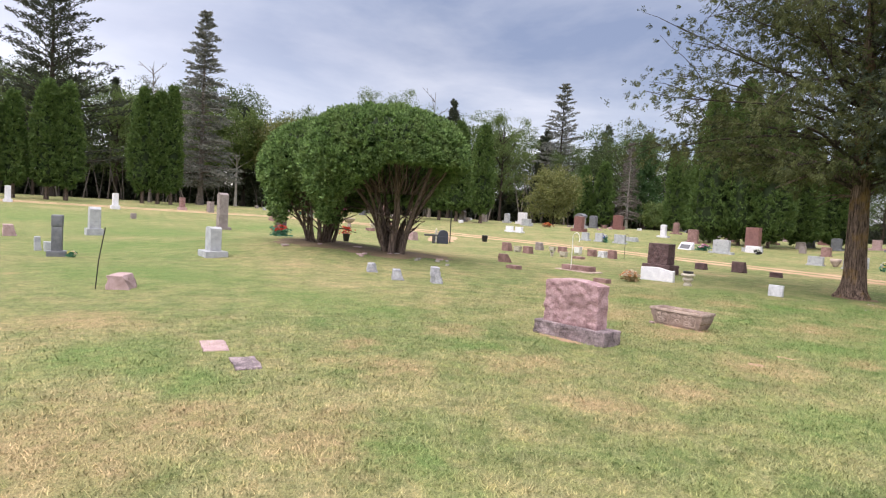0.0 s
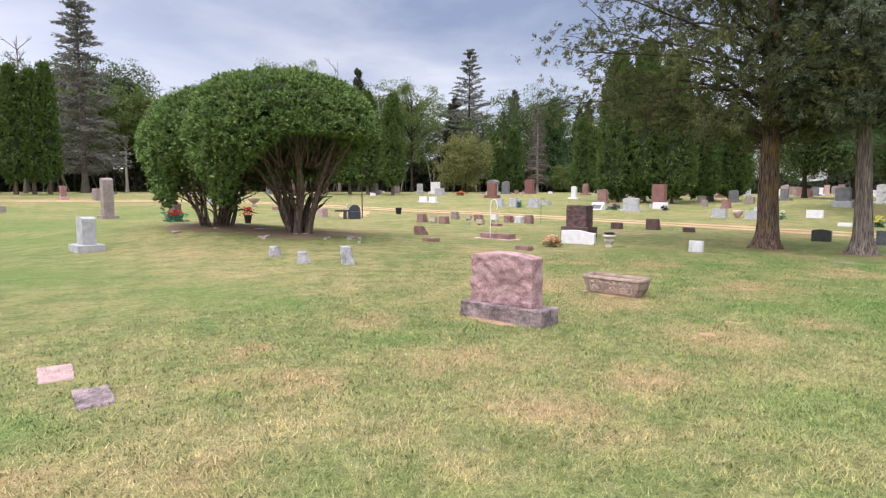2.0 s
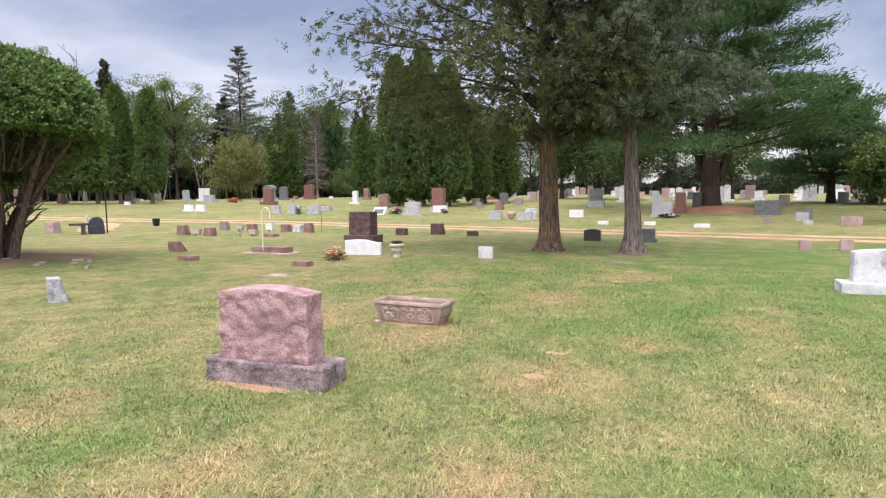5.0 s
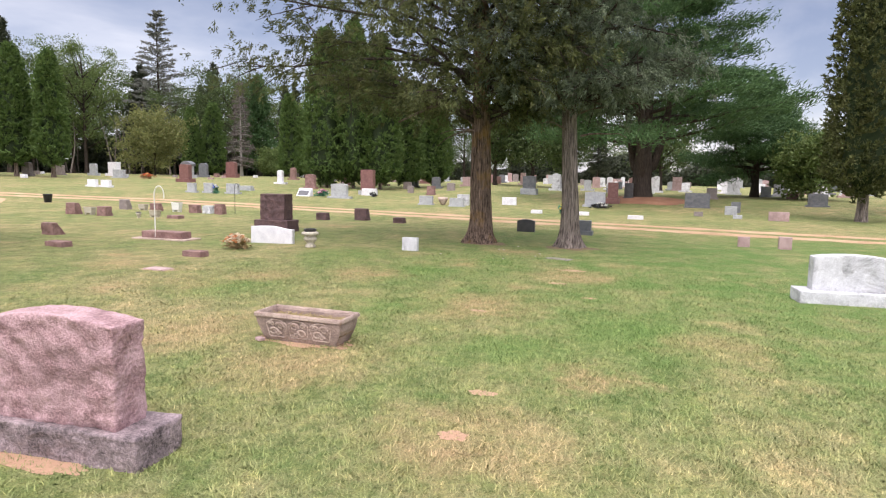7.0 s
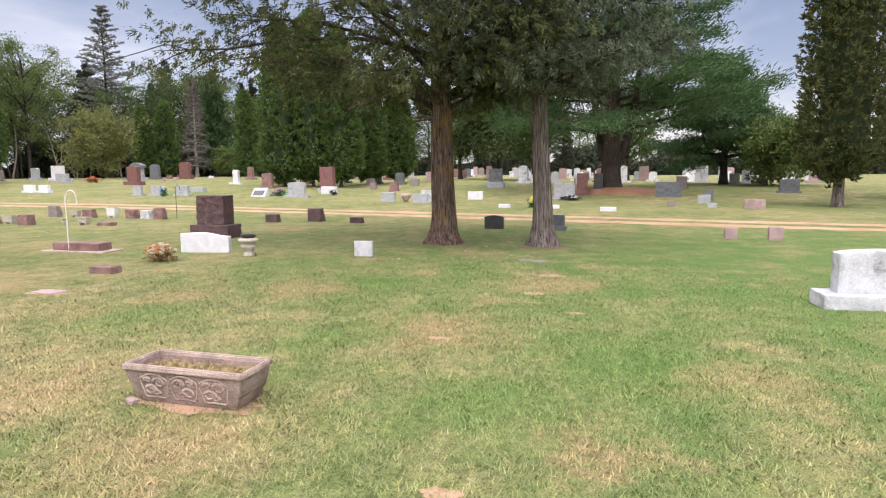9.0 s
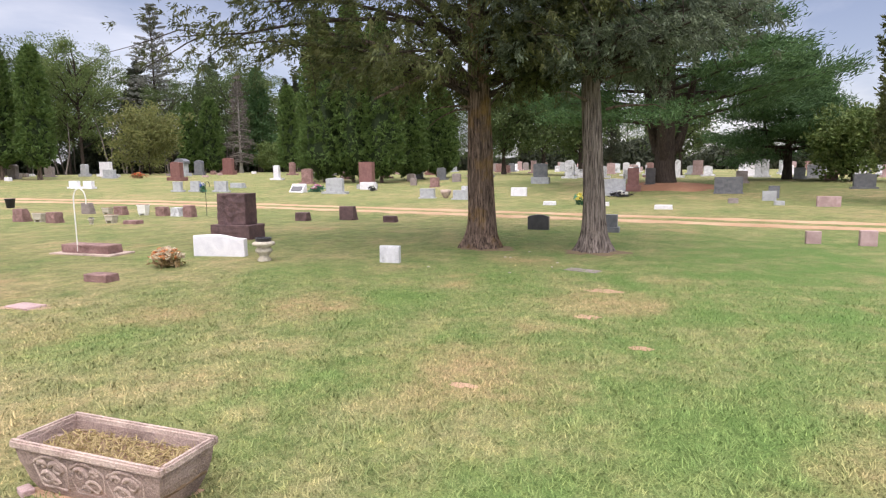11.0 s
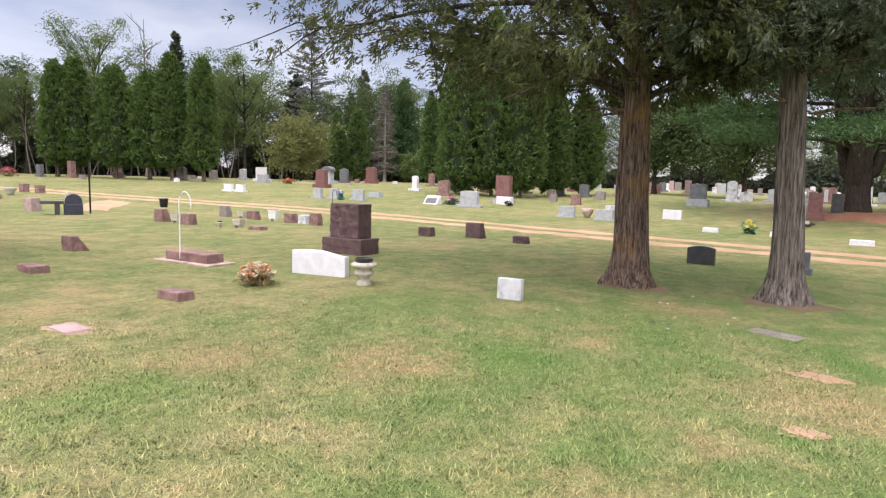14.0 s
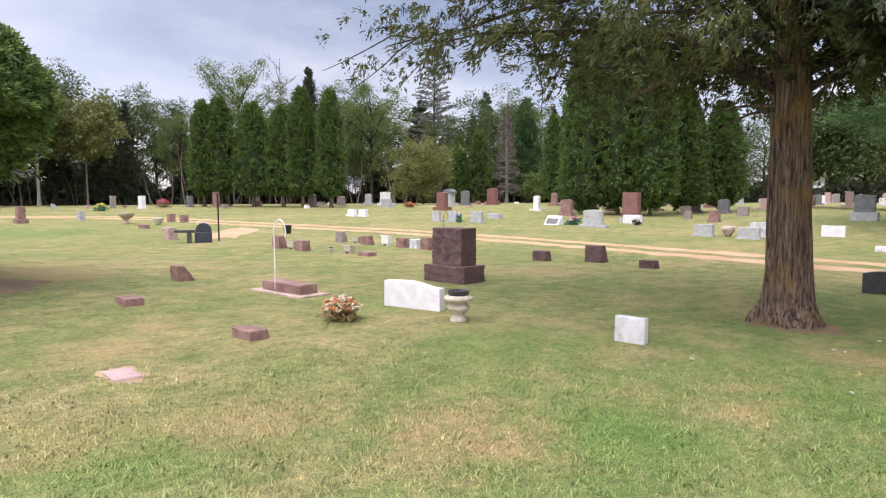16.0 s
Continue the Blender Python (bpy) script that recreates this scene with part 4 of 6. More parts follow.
def white_pine(x, y, h, r, seed, label, trunk_r=0.62, low=2.6, limbs=78, leaves=1680, leaders=3):
    """An old white pine: several leaders, long level limbs with flat plates of needles, open gaps between."""
    rng = np.random.default_rng(seed)
    ob = thing("pine_tree", x, y, label, "tree", "pines")
    part("trunk", trunk_mesh("trunk", h * 0.93, trunk_r, 0.08, BARK_DARK, flare=1.5, sides=24, seed=seed), BARK_DARK, ob)
    tubes, pts, dirs = [], [], []
    for k in range(leaders):
        a = 2 * math.pi * k / leaders + 0.9
        tubes.append((curve_points(((0, 0, low * 0.35), (0.9 * trunk_r * 1.6 * math.cos(a), 0.9 * trunk_r * 1.6 * math.sin(a), low * 0.9), (1.5 * math.cos(a), 1.5 * math.sin(a), h * 0.4), (1.9 * math.cos(a), 1.9 * math.sin(a), h * 0.8)), 14), np.linspace(trunk_r * 0.62, 0.06, 14)))
    for k in range(limbs):
        u = k / limbs
        z = low + (h - low) * u
        a = k * 2.399 + rng.uniform(-0.3, 0.3)
        ln = r * (1 - 0.8 * u ** 1.6) * rng.uniform(0.6, 1.1)
        limb = bent((0, 0, z), (math.cos(a), math.sin(a), 0.22), ln, 9, 0.28, 0.07, rng)
        tubes.append((limb, np.linspace(0.11 * (1 - u) + 0.03, 0.012, 9)))
        t = 0.3 + 0.7 * rng.uniform(0, 1, leaves) ** 0.8
        f = t * 8
        i = np.clip(f.astype(int), 0, 7)
        side = np.cross(limb[-1] - limb[0], (0, 0, 1))
        side /= np.linalg.norm(side) + 1e-9
        tuft = rng.normal(0, 1, leaves // 12)
        spread = np.repeat(tuft, 12)[:leaves] if leaves % 12 == 0 else rng.normal(0, 1, leaves)
        p = limb[i] + (limb[i + 1] - limb[i]) * (f - i)[:, None] + side * (spread * ln * 0.13)[:, None] + rng.normal(0, 1, (leaves, 3)) * np.array([0.3, 0.3, 0.2])
        pts.append(p)
        dirs.append((limb[i + 1] - limb[i]) + side * spread[:, None] * 0.3 + (0, 0, 0.4))
    part("bough", tubes_mesh("bough", tubes, BARK_DARK, 6), BARK_DARK, ob, kind="stuff")
    part("crown", leaves_mesh("crown", np.concatenate(pts), np.concatenate(dirs), 0.32, 0.055, F_PINE, rng, 0.5), F_PINE, ob, kind="stuff")
    return ob


# near trees
clipped_yew(10.75, 17.0, 4.72, 2.8, 2.8, 0.6, 13, 3, "large yew clipped to a green dome on many bare stems", 110000, 1.0, (-0.35, 0.2), 1.2)
clipped_yew(9.35, 19.5, 4.15, 2.15, 2.3, 0.55, 17, 11, "yew clipped to a rounded crown on a fan of bare stems", 75000, 1.15, (0.0, 0.0), 0.62)
cedar(18.9, 6.42, 12.5, 4.5, 0.265, BARK_RED, F_CEDAR, "old cedar with furrowed red-brown trunk and ragged olive foliage", 21, 2.85, (1.9, 0.48), 106, 92, 32, True, (-0.008, 0.02))
cedar(18.85, 4.2, 11.5, 3.0, 0.2, BARK_GREY, F_CEDAR_GREY, "cedar with grey shaggy trunk and grey-green foliage", 22, 3.1, (0, 0.0), 80, 72, 34, False, (-0.018, 0.042))
white_pine(42.9, 3.4, 16.5, 8.3, 31, "large old white pine with forked dark trunk and layered limbs", 0.56, 3.0)
white_pine(50.5, -3.6, 7.4, 4.7, 32, "smaller dark pine with spreading low limbs", 0.24, 1.5, 44, 1080, 1)

# arborvitae
for i, (x, y, h, r, n) in enumerate(((34.5, -5.75, 11.5, 1.5, 34000), (37.5, -9.4, 11.0, 1.4, 16000))):
    column("arborvitae", x, y, h, r, F_CEDAR, BARK_GREY, "tall arborvitae with ragged olive column on a pale trunk", 40 + i, 1.0, n, (0.2, 0.07), 3, "arborvitae", 0.13, 0.9, 2, 0.58)
for i, (x, y, h, r) in enumerate(((49.6, 28.6, 12.6, 1.9), (50.6, 26.6, 13.4, 2.0), (51.3, 24.5, 12.4, 1.8), (55.9, 24.2, 9.2, 1.6), (58.7, 22.4, 8.0, 1.45))):
    column("arborvitae", x, y, h, r, F_ARB, BARK_YEW, "dense dark arborvitae beside the red monument", 50 + i, 0.4 if i else 0.25, 17000, (0.3, 0.11), 2, trunk_r=0.13)
for i, (x, y, h, r) in enumerate(((67.0, 43.5, 9.3, 1.05), (68.7, 42.6, 7.7, 0.85), (71.2, 42.5, 6.9, 0.9), (65.8, 56.6, 7.9, 1.05), (67.4, 54.7, 8.7, 1.4))):
    column("arborvitae", x, y, h, r, F_ARB, BARK_YEW, "narrow green arborvitae column at the edge of the cemetery", 60 + i, 0.4, 8000, (0.34, 0.13), 2, trunk_r=0.11)
for i, (x, y, h, r) in enumerate(((43.4, 51.6, 10.4, 1.2), (42.2, 54.4, 10.8, 1.25), (41.3, 56.4, 9.3, 1.5), (39.5, 58.7, 9.6, 1.8), (37.6, 61.6, 10.3, 1.5), (36.4, 62.6, 9.8, 1.3))):
    column("arborvitae", x, y, h, r, F_ARB, BARK_YEW, "tall green arborvitae in a row before the woods", 70 + i, 1.0, 11000, (0.34, 0.12), 2, stems=3, trunk_r=0.1, shape=0.2 if i in (2, 3) else 0.6)
for i, (x, y, h, r) in enumerate(((0.2, 65.6, 9.6, 1.0), (1.9, 65.6, 9.0, 0.9), (4.4, 65.5, 10.4, 1.2), (5.9, 65.4, 10.3, 1.15), (12.8, 68.4, 11.4, 1.2), (14.2, 68.2, 11.2, 1.0), (15.4, 68.0, 11.9, 0.9))):
    column("arborvitae", x, y, h, r, F_ARB, BARK_YEW, "dense green arborvitae with bare stems at the wood's edge", 80 + i, 1.1, 10000, (0.34, 0.13), 2, stems=3, trunk_r=0.1)

# single trees before the woods
broadleaf("maple_tree", 32.0, 83.5, 11.8, 3.0, F_OLIVE, BARK_GREY, "young light green maple at the wood's edge", "tree", 111, 0.4, 20, 9, 40, (0.36, 0.26), "wood edge", 0.5, 0.12)
broadleaf("birch_tree", 27.4, 84.5, 12.5, 3.2, F_DEC, BARK_PALE, "birch with pale trunk and light crown", "tree", 112, 0.42, 20, 9, 40, (0.34, 0.24), "wood edge", 0.5, 0.2)
broadleaf("birch_tree", 23.0, 86.0, 11.0, 2.8, F_DEC, BARK_PALE, "slender birch with pale trunk", "tree", 113, 0.42, 18, 9, 40, (0.34, 0.24), "wood edge", 0.5, 0.12)
conifer("spruce_tree", 20.2, 75.0, 22.6, 4.6, F_SPRUCE, BARK_GREY, "tall grey-green spruce with drooping limbs", "tree", 101, 0.1, 25, 9, 80, 0.55, 0.08, (0.42, 0.11), 0.68, 0.35, 0.5, 0.28, "woods", 0.3)
conifer("spruce_tree", 72.8, 68.1, 22.6, 6.3, F_SPRUCE, BARK_DARK, "tall thin spruce with open crown", "tree", 102, 0.1, 24, 8, 70, 0.4, 0.12, (0.45, 0.12), 0.85, 0.3, 0.45, 0.28, "woods", 0.3)
conifer("fir_tree", 5.8, 81.4, 26, 10.0, F_DARK, BARK_DARK, "large dark fir with spreading limbs", "tree", 103, 0.12, 22, 8, 105, 0.25, 0.3, (0.5, 0.14), 0.75, 0.4, 0.6, 0.3, "woods", 0.32)
conifer("pine_tree", 78.8, 56.3, 14, 3.4, F_PINE, BARK_DARK, "bushy green pine at the edge of the cemetery", "tree", 104, 0.1, 18, 6, 70, 0.2, 0.3, (0.6, 0.18), 0.7, 0.25, 0.6)
conifer("dead_spruce", 71.0, 53.4, 12, 1.9, BARK_DEAD, BARK_PALE, "half-dead brownish spruce with pale trunk", "tree", 105, 0.12, 20, 6, 26, 0.5, 0.0, (0.5, 0.07), 0.7, 0.2, 0.35)
broadleaf("shrub", 57.2, 54.0, 5.5, 3.2, F_OLIVE, BARK_DARK, "rounded olive-green shrub before the woods", "shrub", 106, 0.08, 30, 10, 30, (0.3, 0.16), "shrubs", 0.45, 0.08)
broadleaf("shrub", 74.0, 51.0, 3.1, 1.7, F_DEC, BARK_DARK, "rounded bright green shrub", "shrub", 107, 0.05, 20, 8, 26, (0.25, 0.15), "shrubs", 0.35, 0.06)
broadleaf("shrub", 46.6, -6.2, 3.0, 2.0, F_DEC, BARK_DARK, "green rounded shrub on the lawn", "shrub", 108, 0.08, 26, 9, 34, (0.26, 0.15), "shrubs", 0.4, 0.07)

for i, (x, y, h, r) in enumerate(((62.5, 17.6, 7.4, 2.6), (64.0, 14.2, 7.8, 2.8), (60.5, 10.4, 7.0, 2.6), (66.0, 2.5, 7.5, 2.8))):
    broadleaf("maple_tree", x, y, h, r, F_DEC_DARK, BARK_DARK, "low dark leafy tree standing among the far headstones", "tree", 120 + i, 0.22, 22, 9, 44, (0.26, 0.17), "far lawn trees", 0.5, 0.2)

def bare_tree(x, y, h, seed, label):
    """A dead tree: a thin leaning trunk with short forked twigs."""
    rng = np.random.default_rng(seed)
    ob = thing("dead_tree", x, y, label, "tree", "dead trees")
    part("trunk", trunk_mesh("trunk", h, h * 0.011, 0.02, BARK_DEAD, sides=8, rings=10, seed=seed, flare_h=0.3), BARK_DEAD, ob)
    tubes = []
    for _ in range(16):
        z, a = h * rng.uniform(0.45, 0.97), rng.uniform(0, 6.28)
        limb = bent((0, 0, z), (math.cos(a), math.sin(a), 0.9), h * 0.16 * rng.uniform(0.4, 1.1), 6, -0.1, 0.12, rng)
        tubes.append((limb, np.linspace(0.05, 0.015, 6)))
        for _ in range(2):
            tubes.append((bent(limb[3], limb[4] - limb[2] + rng.normal(0, 0.3, 3), 0.7, 5, 0, 0.12, rng), np.linspace(0.025, 0.01, 5)))
    part("bough", tubes_mesh("bough", tubes, BARK_DEAD, 5), BARK_DEAD, ob, kind="stuff")


bare_tree(14.5, 73.5, 15.2, 131, "dead bare tree with forked twigs behind the arborvitae")
bare_tree(48.4, 68.5, 16.8, 132, "thin dead tree trunk rising over the woods")

# the woods round the cemetery: a few grown trees, repeated turned and scaled
WOOD = [
    broadleaf("wood_tree", 53.5, 88.5, 20.0, 5.2, F_DEC, BARK_DARK, "tall leafy tree of the woods", "tree", 201, 0.3, 26, 9, 70, (0.22, 0.13), clump=0.52),
    broadleaf("wood_tree", 66.0, 74.0, 17.5, 4.4, F_DEC, BARK_DARK, "leafy tree of the woods", "tree", 202, 0.18, 26, 9, 70, (0.22, 0.13), clump=0.52),
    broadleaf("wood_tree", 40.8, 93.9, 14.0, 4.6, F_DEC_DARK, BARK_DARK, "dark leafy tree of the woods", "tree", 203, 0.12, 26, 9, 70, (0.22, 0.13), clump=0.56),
    conifer("wood_fir", 85.2, 69.2, 17.4, 3.0, F_DARK, BARK_DARK, "dark fir of the woods", "tree", 204, 0.1, 22, 7, 42, 0.35, 0.15, (0.55, 0.16), 0.7, 0.25, 0.42),
    conifer("wood_fir", 56.6, 75.2, 18.2, 2.6, F_DARK, BARK_DARK, "tall dark fir of the woods", "tree", 205, 0.15, 22, 7, 42, 0.25, 0.3, (0.55, 0.16), 0.75, 0.25, 0.4),
]
WOOD_H = (20.0, 17.5, 14.0, 17.4, 18.2)


def plant(kind, x, y, h, turn, wide=1.0):
    s = h / WOOD_H[kind]
    return copy_thing(WOOD[kind], pose(x, y, gz(x, y), 0, 0, turn) @ Matrix.Diagonal((s * wide, s * wide, s, 1)))


def build_woods():
    rng = np.random.default_rng(300)
    for row, (rad, n, hmin, hmax) in enumerate(((94, 27, 10.5, 14.5), (103, 24, 13.0, 16.5), (113, 9, 14.0, 17.5))):
        for k in range(n):
            b = math.radians(24 + (107 - 24) * (k + rng.uniform(0.1, 0.9)) / n)
            rr = rad + rng.uniform(-4, 4)
            x, y = 5 + rr * math.cos(b), 3 + rr * math.sin(b)
            kind = int(rng.choice(5, p=(0.16, 0.2, 0.3, 0.2, 0.14)))
            plant(kind, x, y, rng.uniform(hmin, hmax) + (2.5 if b > 1.25 else 0), rng.uniform(0, 360), rng.uniform(0.95, 1.3))
    for k in range(26):
        b = math.radians(-34 + 60 * (k + rng.uniform(0, 0.8)) / 26)
        rr = 122 + rng.uniform(-8, 22)
        plant(int(rng.choice((1, 2, 2, 4))), 5 + rr * math.cos(b), 3 + rr * math.sin(b), rng.uniform(6.5, 10) + (3.5 if k > 14 else 0), rng.uniform(0, 360), 1.3)


build_woods()


def build_undergrowth():
    """Dark brush and thin stems under the edge of the woods; the brush colour holds the interior's shade."""
    rng = np.random.default_rng(310)
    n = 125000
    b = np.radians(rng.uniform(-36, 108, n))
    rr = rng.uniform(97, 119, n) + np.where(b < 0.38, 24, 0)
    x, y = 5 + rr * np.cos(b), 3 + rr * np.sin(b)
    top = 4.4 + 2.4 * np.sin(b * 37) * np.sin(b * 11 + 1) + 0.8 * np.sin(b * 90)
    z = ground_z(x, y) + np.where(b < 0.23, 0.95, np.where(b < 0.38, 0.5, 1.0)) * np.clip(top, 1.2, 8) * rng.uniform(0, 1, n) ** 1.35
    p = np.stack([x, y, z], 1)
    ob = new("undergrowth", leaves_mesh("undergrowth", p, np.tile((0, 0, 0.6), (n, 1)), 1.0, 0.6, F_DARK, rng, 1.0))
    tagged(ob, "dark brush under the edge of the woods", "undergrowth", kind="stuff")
    tubes = []
    for _ in range(150):
        a = math.radians(rng.uniform(30, 106))
        q = rng.uniform(88, 98)
        px, py = 5 + q * math.cos(a), 3 + q * math.sin(a)
        tubes.append((bent((px, py, gz(px, py) - 0.1), (rng.normal(0, 0.15), rng.normal(0, 0.15), 1), rng.uniform(4, 9), 6, 0.0, 0.06, rng), np.linspace(rng.uniform(0.05, 0.13), 0.02, 6)))
    tagged(new("saplings", tubes_mesh("saplings", tubes, BARK_DEAD, 5)), "thin bare stems along the edge of the woods", "saplings", kind="stuff")


build_undergrowth()

# ---------------------------------------------------------------- gravestones


def arch(drop):
    return lambda u: 1 - drop * (2 * u - 1) ** 2


def serpentine(drop):
    return lambda u: 1 - drop * (0.5 - 0.5 * math.cos(2 * math.pi * (abs(u - 0.5)) * 0.9)) ** 1.2


def rolled(drop):
    return lambda u: 1 - drop * ease(0.30, 0.5, abs(u - 0.5))


def headstone(x, y, w, h, d, mat, label, base=None, top=None, rough=0.0, cuts=3, yaw=90.0, name="headstone", group="headstones", base_mat=None, face=None, seed=None):
    """A tablet on a plinth. base: (width, depth, height) of the plinth. face: material of a polished panel on both broad sides."""
    seed = x * 3.1 + y * 1.7 if seed is None else seed
    ob = thing(name, x, y, label, "gravestone", group, yaw=yaw)
    z = 0.0
    if base:
        bw, bd, bh = base
        part("base", block(bw, bd, bh + 0.05, max(2, cuts), None, rough * 0.7, 6.0, seed + 5, 0.012, -0.05), base_mat or mat, ob)
        z = bh - 0.004
    else:
        z = -0.04
    tab = part("tablet", block(w, d, h - z, cuts, top, rough, 6.0, seed, 0.012, z), mat, ob)
    if face:
        for s in (-1, 1):
            part("panel", block(w * 0.78, 0.008, (h - z) * 0.6, 0, None, 0, 1, 0, 0.002, z + (h - z) * 0.18), face, tab, "polished dark panel", pose(0, s * (d / 2 + 0.003), 0))
    return ob


def marker(x, y, w, d, h, mat, label, rough=0.02, slant=0.0, yaw=90.0, cuts=9, group="low markers", name="grave_marker", seed=None):
    """A low stone; slant: how far its front top edge is cut back (bevel or slant markers)."""
    seed = x * 2.3 + y if seed is None else seed
    ob = thing(name, x, y, label, "gravestone", group, yaw=yaw)
    bm = block(w, d, h + 0.04, cuts, None, rough * 1.25, 9.0, seed, 0.01, -0.04)
    for v in bm.verts:
        t = max(0.0, v.co.z / h)
        v.co.y += slant * d * t * (0.5 - v.co.y / d)
        v.co.x *= 1 - 0.05 * t
    part("stone", bm, mat, ob)
    return ob


# the pink rock-faced stone near the path
hs = thing("headstone", 6.6, 5.39, "pink rock-faced granite headstone with arched top on a stained plinth", "gravestone", "headstones", yaw=94.5)
part("base", block(1.2, 0.38, 0.26, 26, None, 0.018, 10.0, 2.0, 0.015, -0.06), PINK_SIDE, hs, "purple-grey stained plinth")
part("tablet", block(0.9, 0.24, 0.64, 38, arch(0.075), 0.021, 12.0, 9.0, 0.012, 0.19), PINK, hs, "", pose(0.02, 0.02, 0))

# dark maroon monument with the white marble stone before it
dk = thing("headstone", 18.95, 12.45, "dark maroon rock-faced granite monument on a broad plinth", "gravestone", "headstones", yaw=92)
part("base", block(1.06, 0.62, 0.38, 24, None, 0.022, 9.0, 4.0, 0.015, -0.05), MAROON, dk)
part("tablet", block(0.78, 0.44, 0.73, 30, None, 0.026, 9.0, 6.0, 0.015, 0.325), MAROON, dk)
wm = thing("headstone", 16.33, 10.76, "white marble headstone with a sloping wavy top edge", "gravestone", "headstones", yaw=101)
part("tablet", block(1.02, 0.14, 0.44, 12, lambda u: 0.84 + 0.16 * float(ease(0.05, 0.55, u)) - 0.03 * float(ease(0.7, 1.0, u)), 0.004, 5.0, 1.0, 0.01, -0.04), WHITE, wm)
headstone(16.5, 7.34, 0.36, 0.29, 0.1, WHITE_OLD, "small weathered white marble stone on the lawn", cuts=8, rough=0.006, yaw=92)
headstone(13.75, -0.28, 0.95, 0.67, 0.22, WHITE_OLD, "weathered white marble headstone with arched top on a plinth", (1.3, 0.46, 0.17), arch(0.08), 0.008, 10, 95)

# beyond the track
F = headstone
F(48.2, 56.8, 1.0, 0.95, 0.3, BROWNISH, "brown-grey granite headstone at the wood's edge", (1.3, 0.5, 0.12), arch(0.06))
F(50.2, 54.8, 0.75, 1.15, 0.3, GREY, "grey granite headstone on a pale base", (1.15, 0.5, 0.25), rolled(0.08))
F(50.8, 52.8, 1.2, 1.35, 0.4, WHITE, "large white stone monument", (1.7, 0.7, 0.25))
F(47.6, 48.8, 1.15, 0.75, 0.35, GREY, "pale grey granite double headstone", (1.45, 0.5, 0.1))
F(37.2, 38.9, 0.75, 0.5, 0.25, WHITE, "low white marble headstone", (0.95, 0.4, 0.12), group="white pair")
F(36.9, 39.8, 0.75, 0.5, 0.25, WHITE, "low white marble headstone", (0.95, 0.4, 0.12), group="white pair")
F(46.8, 40.6, 0.95, 1.5, 0.45, RED, "red-brown granite monument on a wide base", (1.5, 0.75, 0.28), arch(0.05))
F(56.4, 46.9, 0.95, 1.45, 0.35, DGREY, "dark grey granite headstone with pale curved top", (1.25, 0.5, 0.2), arch(0.1))
F(58.4, 45.0, 1.1, 1.65, 0.45, RED, "red granite monument on a stepped base", (1.5, 0.7, 0.4), rolled(0.06))
F(37.2, 31.5, 0.62, 0.62, 0.2, GREY, "small pale grey granite headstone", (0.85, 0.35, 0.1))
F(37.5, 30.4, 0.66, 0.66, 0.2, GREY, "small pale grey granite headstone", (0.85, 0.35, 0.1))
F(37.9, 28.8, 0.9, 0.66, 0.22, GREY, "pale grey granite headstone", (1.1, 0.4, 0.1))
marker(41.5, 30.4, 1.0, 0.5, 0.33, GREY, "low grey granite marker beyond the track", 0.01, 0.3)
F(52.2, 29.9, 1.05, 1.7, 0.4, BROWNISH, "tall dark brown-grey headstone with arched top", (1.35, 0.6, 0.35), arch(0.12))
F(38.8, 21.4, 1.1, 0.92, 0.25, GREY, "light grey granite headstone with curved top on a long base", (1.6, 0.45, 0.12), arch(0.07))
sl = marker(39.2, 24.2, 0.95, 0.55, 0.5, WHITE, "slanted white-bordered stone with dark tablet", 0.004, 0.75, yaw=-90)
part("plaque", block(0.74, 0.02, 0.36, 0), DARK_FACE, sl, "dark plaque", pose(0, -0.235, 0.07, -39))
F(43.8, 21.9, 0.95, 1.75, 0.45, RED, "tall red granite monument between arborvitae", (1.2, 0.7, 0.3), None, base_mat=GREY)
marker(43.0, 21.4, 1.05, 0.35, 0.48, WHITE, "low white marble stone at the foot of the red monument", 0.006)
F(48.66, 20.63, 0.45, 0.52, 0.25, BROWNISH, "small brown granite headstone on the far lawn")
F(45.34, 17.7, 0.57, 0.63, 0.28, BRICKY, "small red-brown granite headstone", (0.66, 0.38, 0.09))
F(69.14, 27.27, 0.96, 1.24, 0.38, RED, "dark red granite monument far across the lawn", (1.34, 0.57, 0.29))
F(36.1, 14.51, 0.75, 0.49, 0.25, GREY, "low pale granite headstone", (0.88, 0.34, 0.06), group="pale pair")
F(35.3, 12.46, 0.76, 0.45, 0.24, GREY, "low pale granite headstone", (0.90, 0.33, 0.06), group="pale pair")
F(36.31, 12.42, 0.65, 0.58, 0.23, WHITE_OLD, "weathered pale marble headstone on the lawn")
F(37.39, 10.12, 0.79, 0.42, 0.18, WHITE, "low white marble headstone", None)
F(44.46, 10.49, 0.83, 1.20, 0.30, DGREY, "blue-grey granite headstone on a wide base", (1.09, 0.49, 0.38), arch(0.05), base_mat=GREY)
F(38.37, 5.62, 1.07, 0.82, 0.27, GREY, "light grey granite headstone with wavy carved face", (1.29, 0.45, 0.11), arch(0.06))
F(40.63, 4.87, 0.56, 1.19, 0.34, RED, "red granite monument beside a black one", (0.77, 0.51, 0.30))
F(42.02, 4.08, 0.49, 1.09, 0.29, BLACK, "black polished granite monument", (0.66, 0.41, 0.25))
for x, y, w in ((32.5, 7.65, 0.5), (32.3, 5.5, 0.5), (30.8, 3.2, 0.63)):
    marker(x, y, w, 0.34, 0.15, WHITE, "low white marble marker beyond the track", 0.006)
F(22.58, 6.05, 0.54, 0.38, 0.14, BLACK, "small black granite stone with curved top", None, arch(0.12), cuts=6)
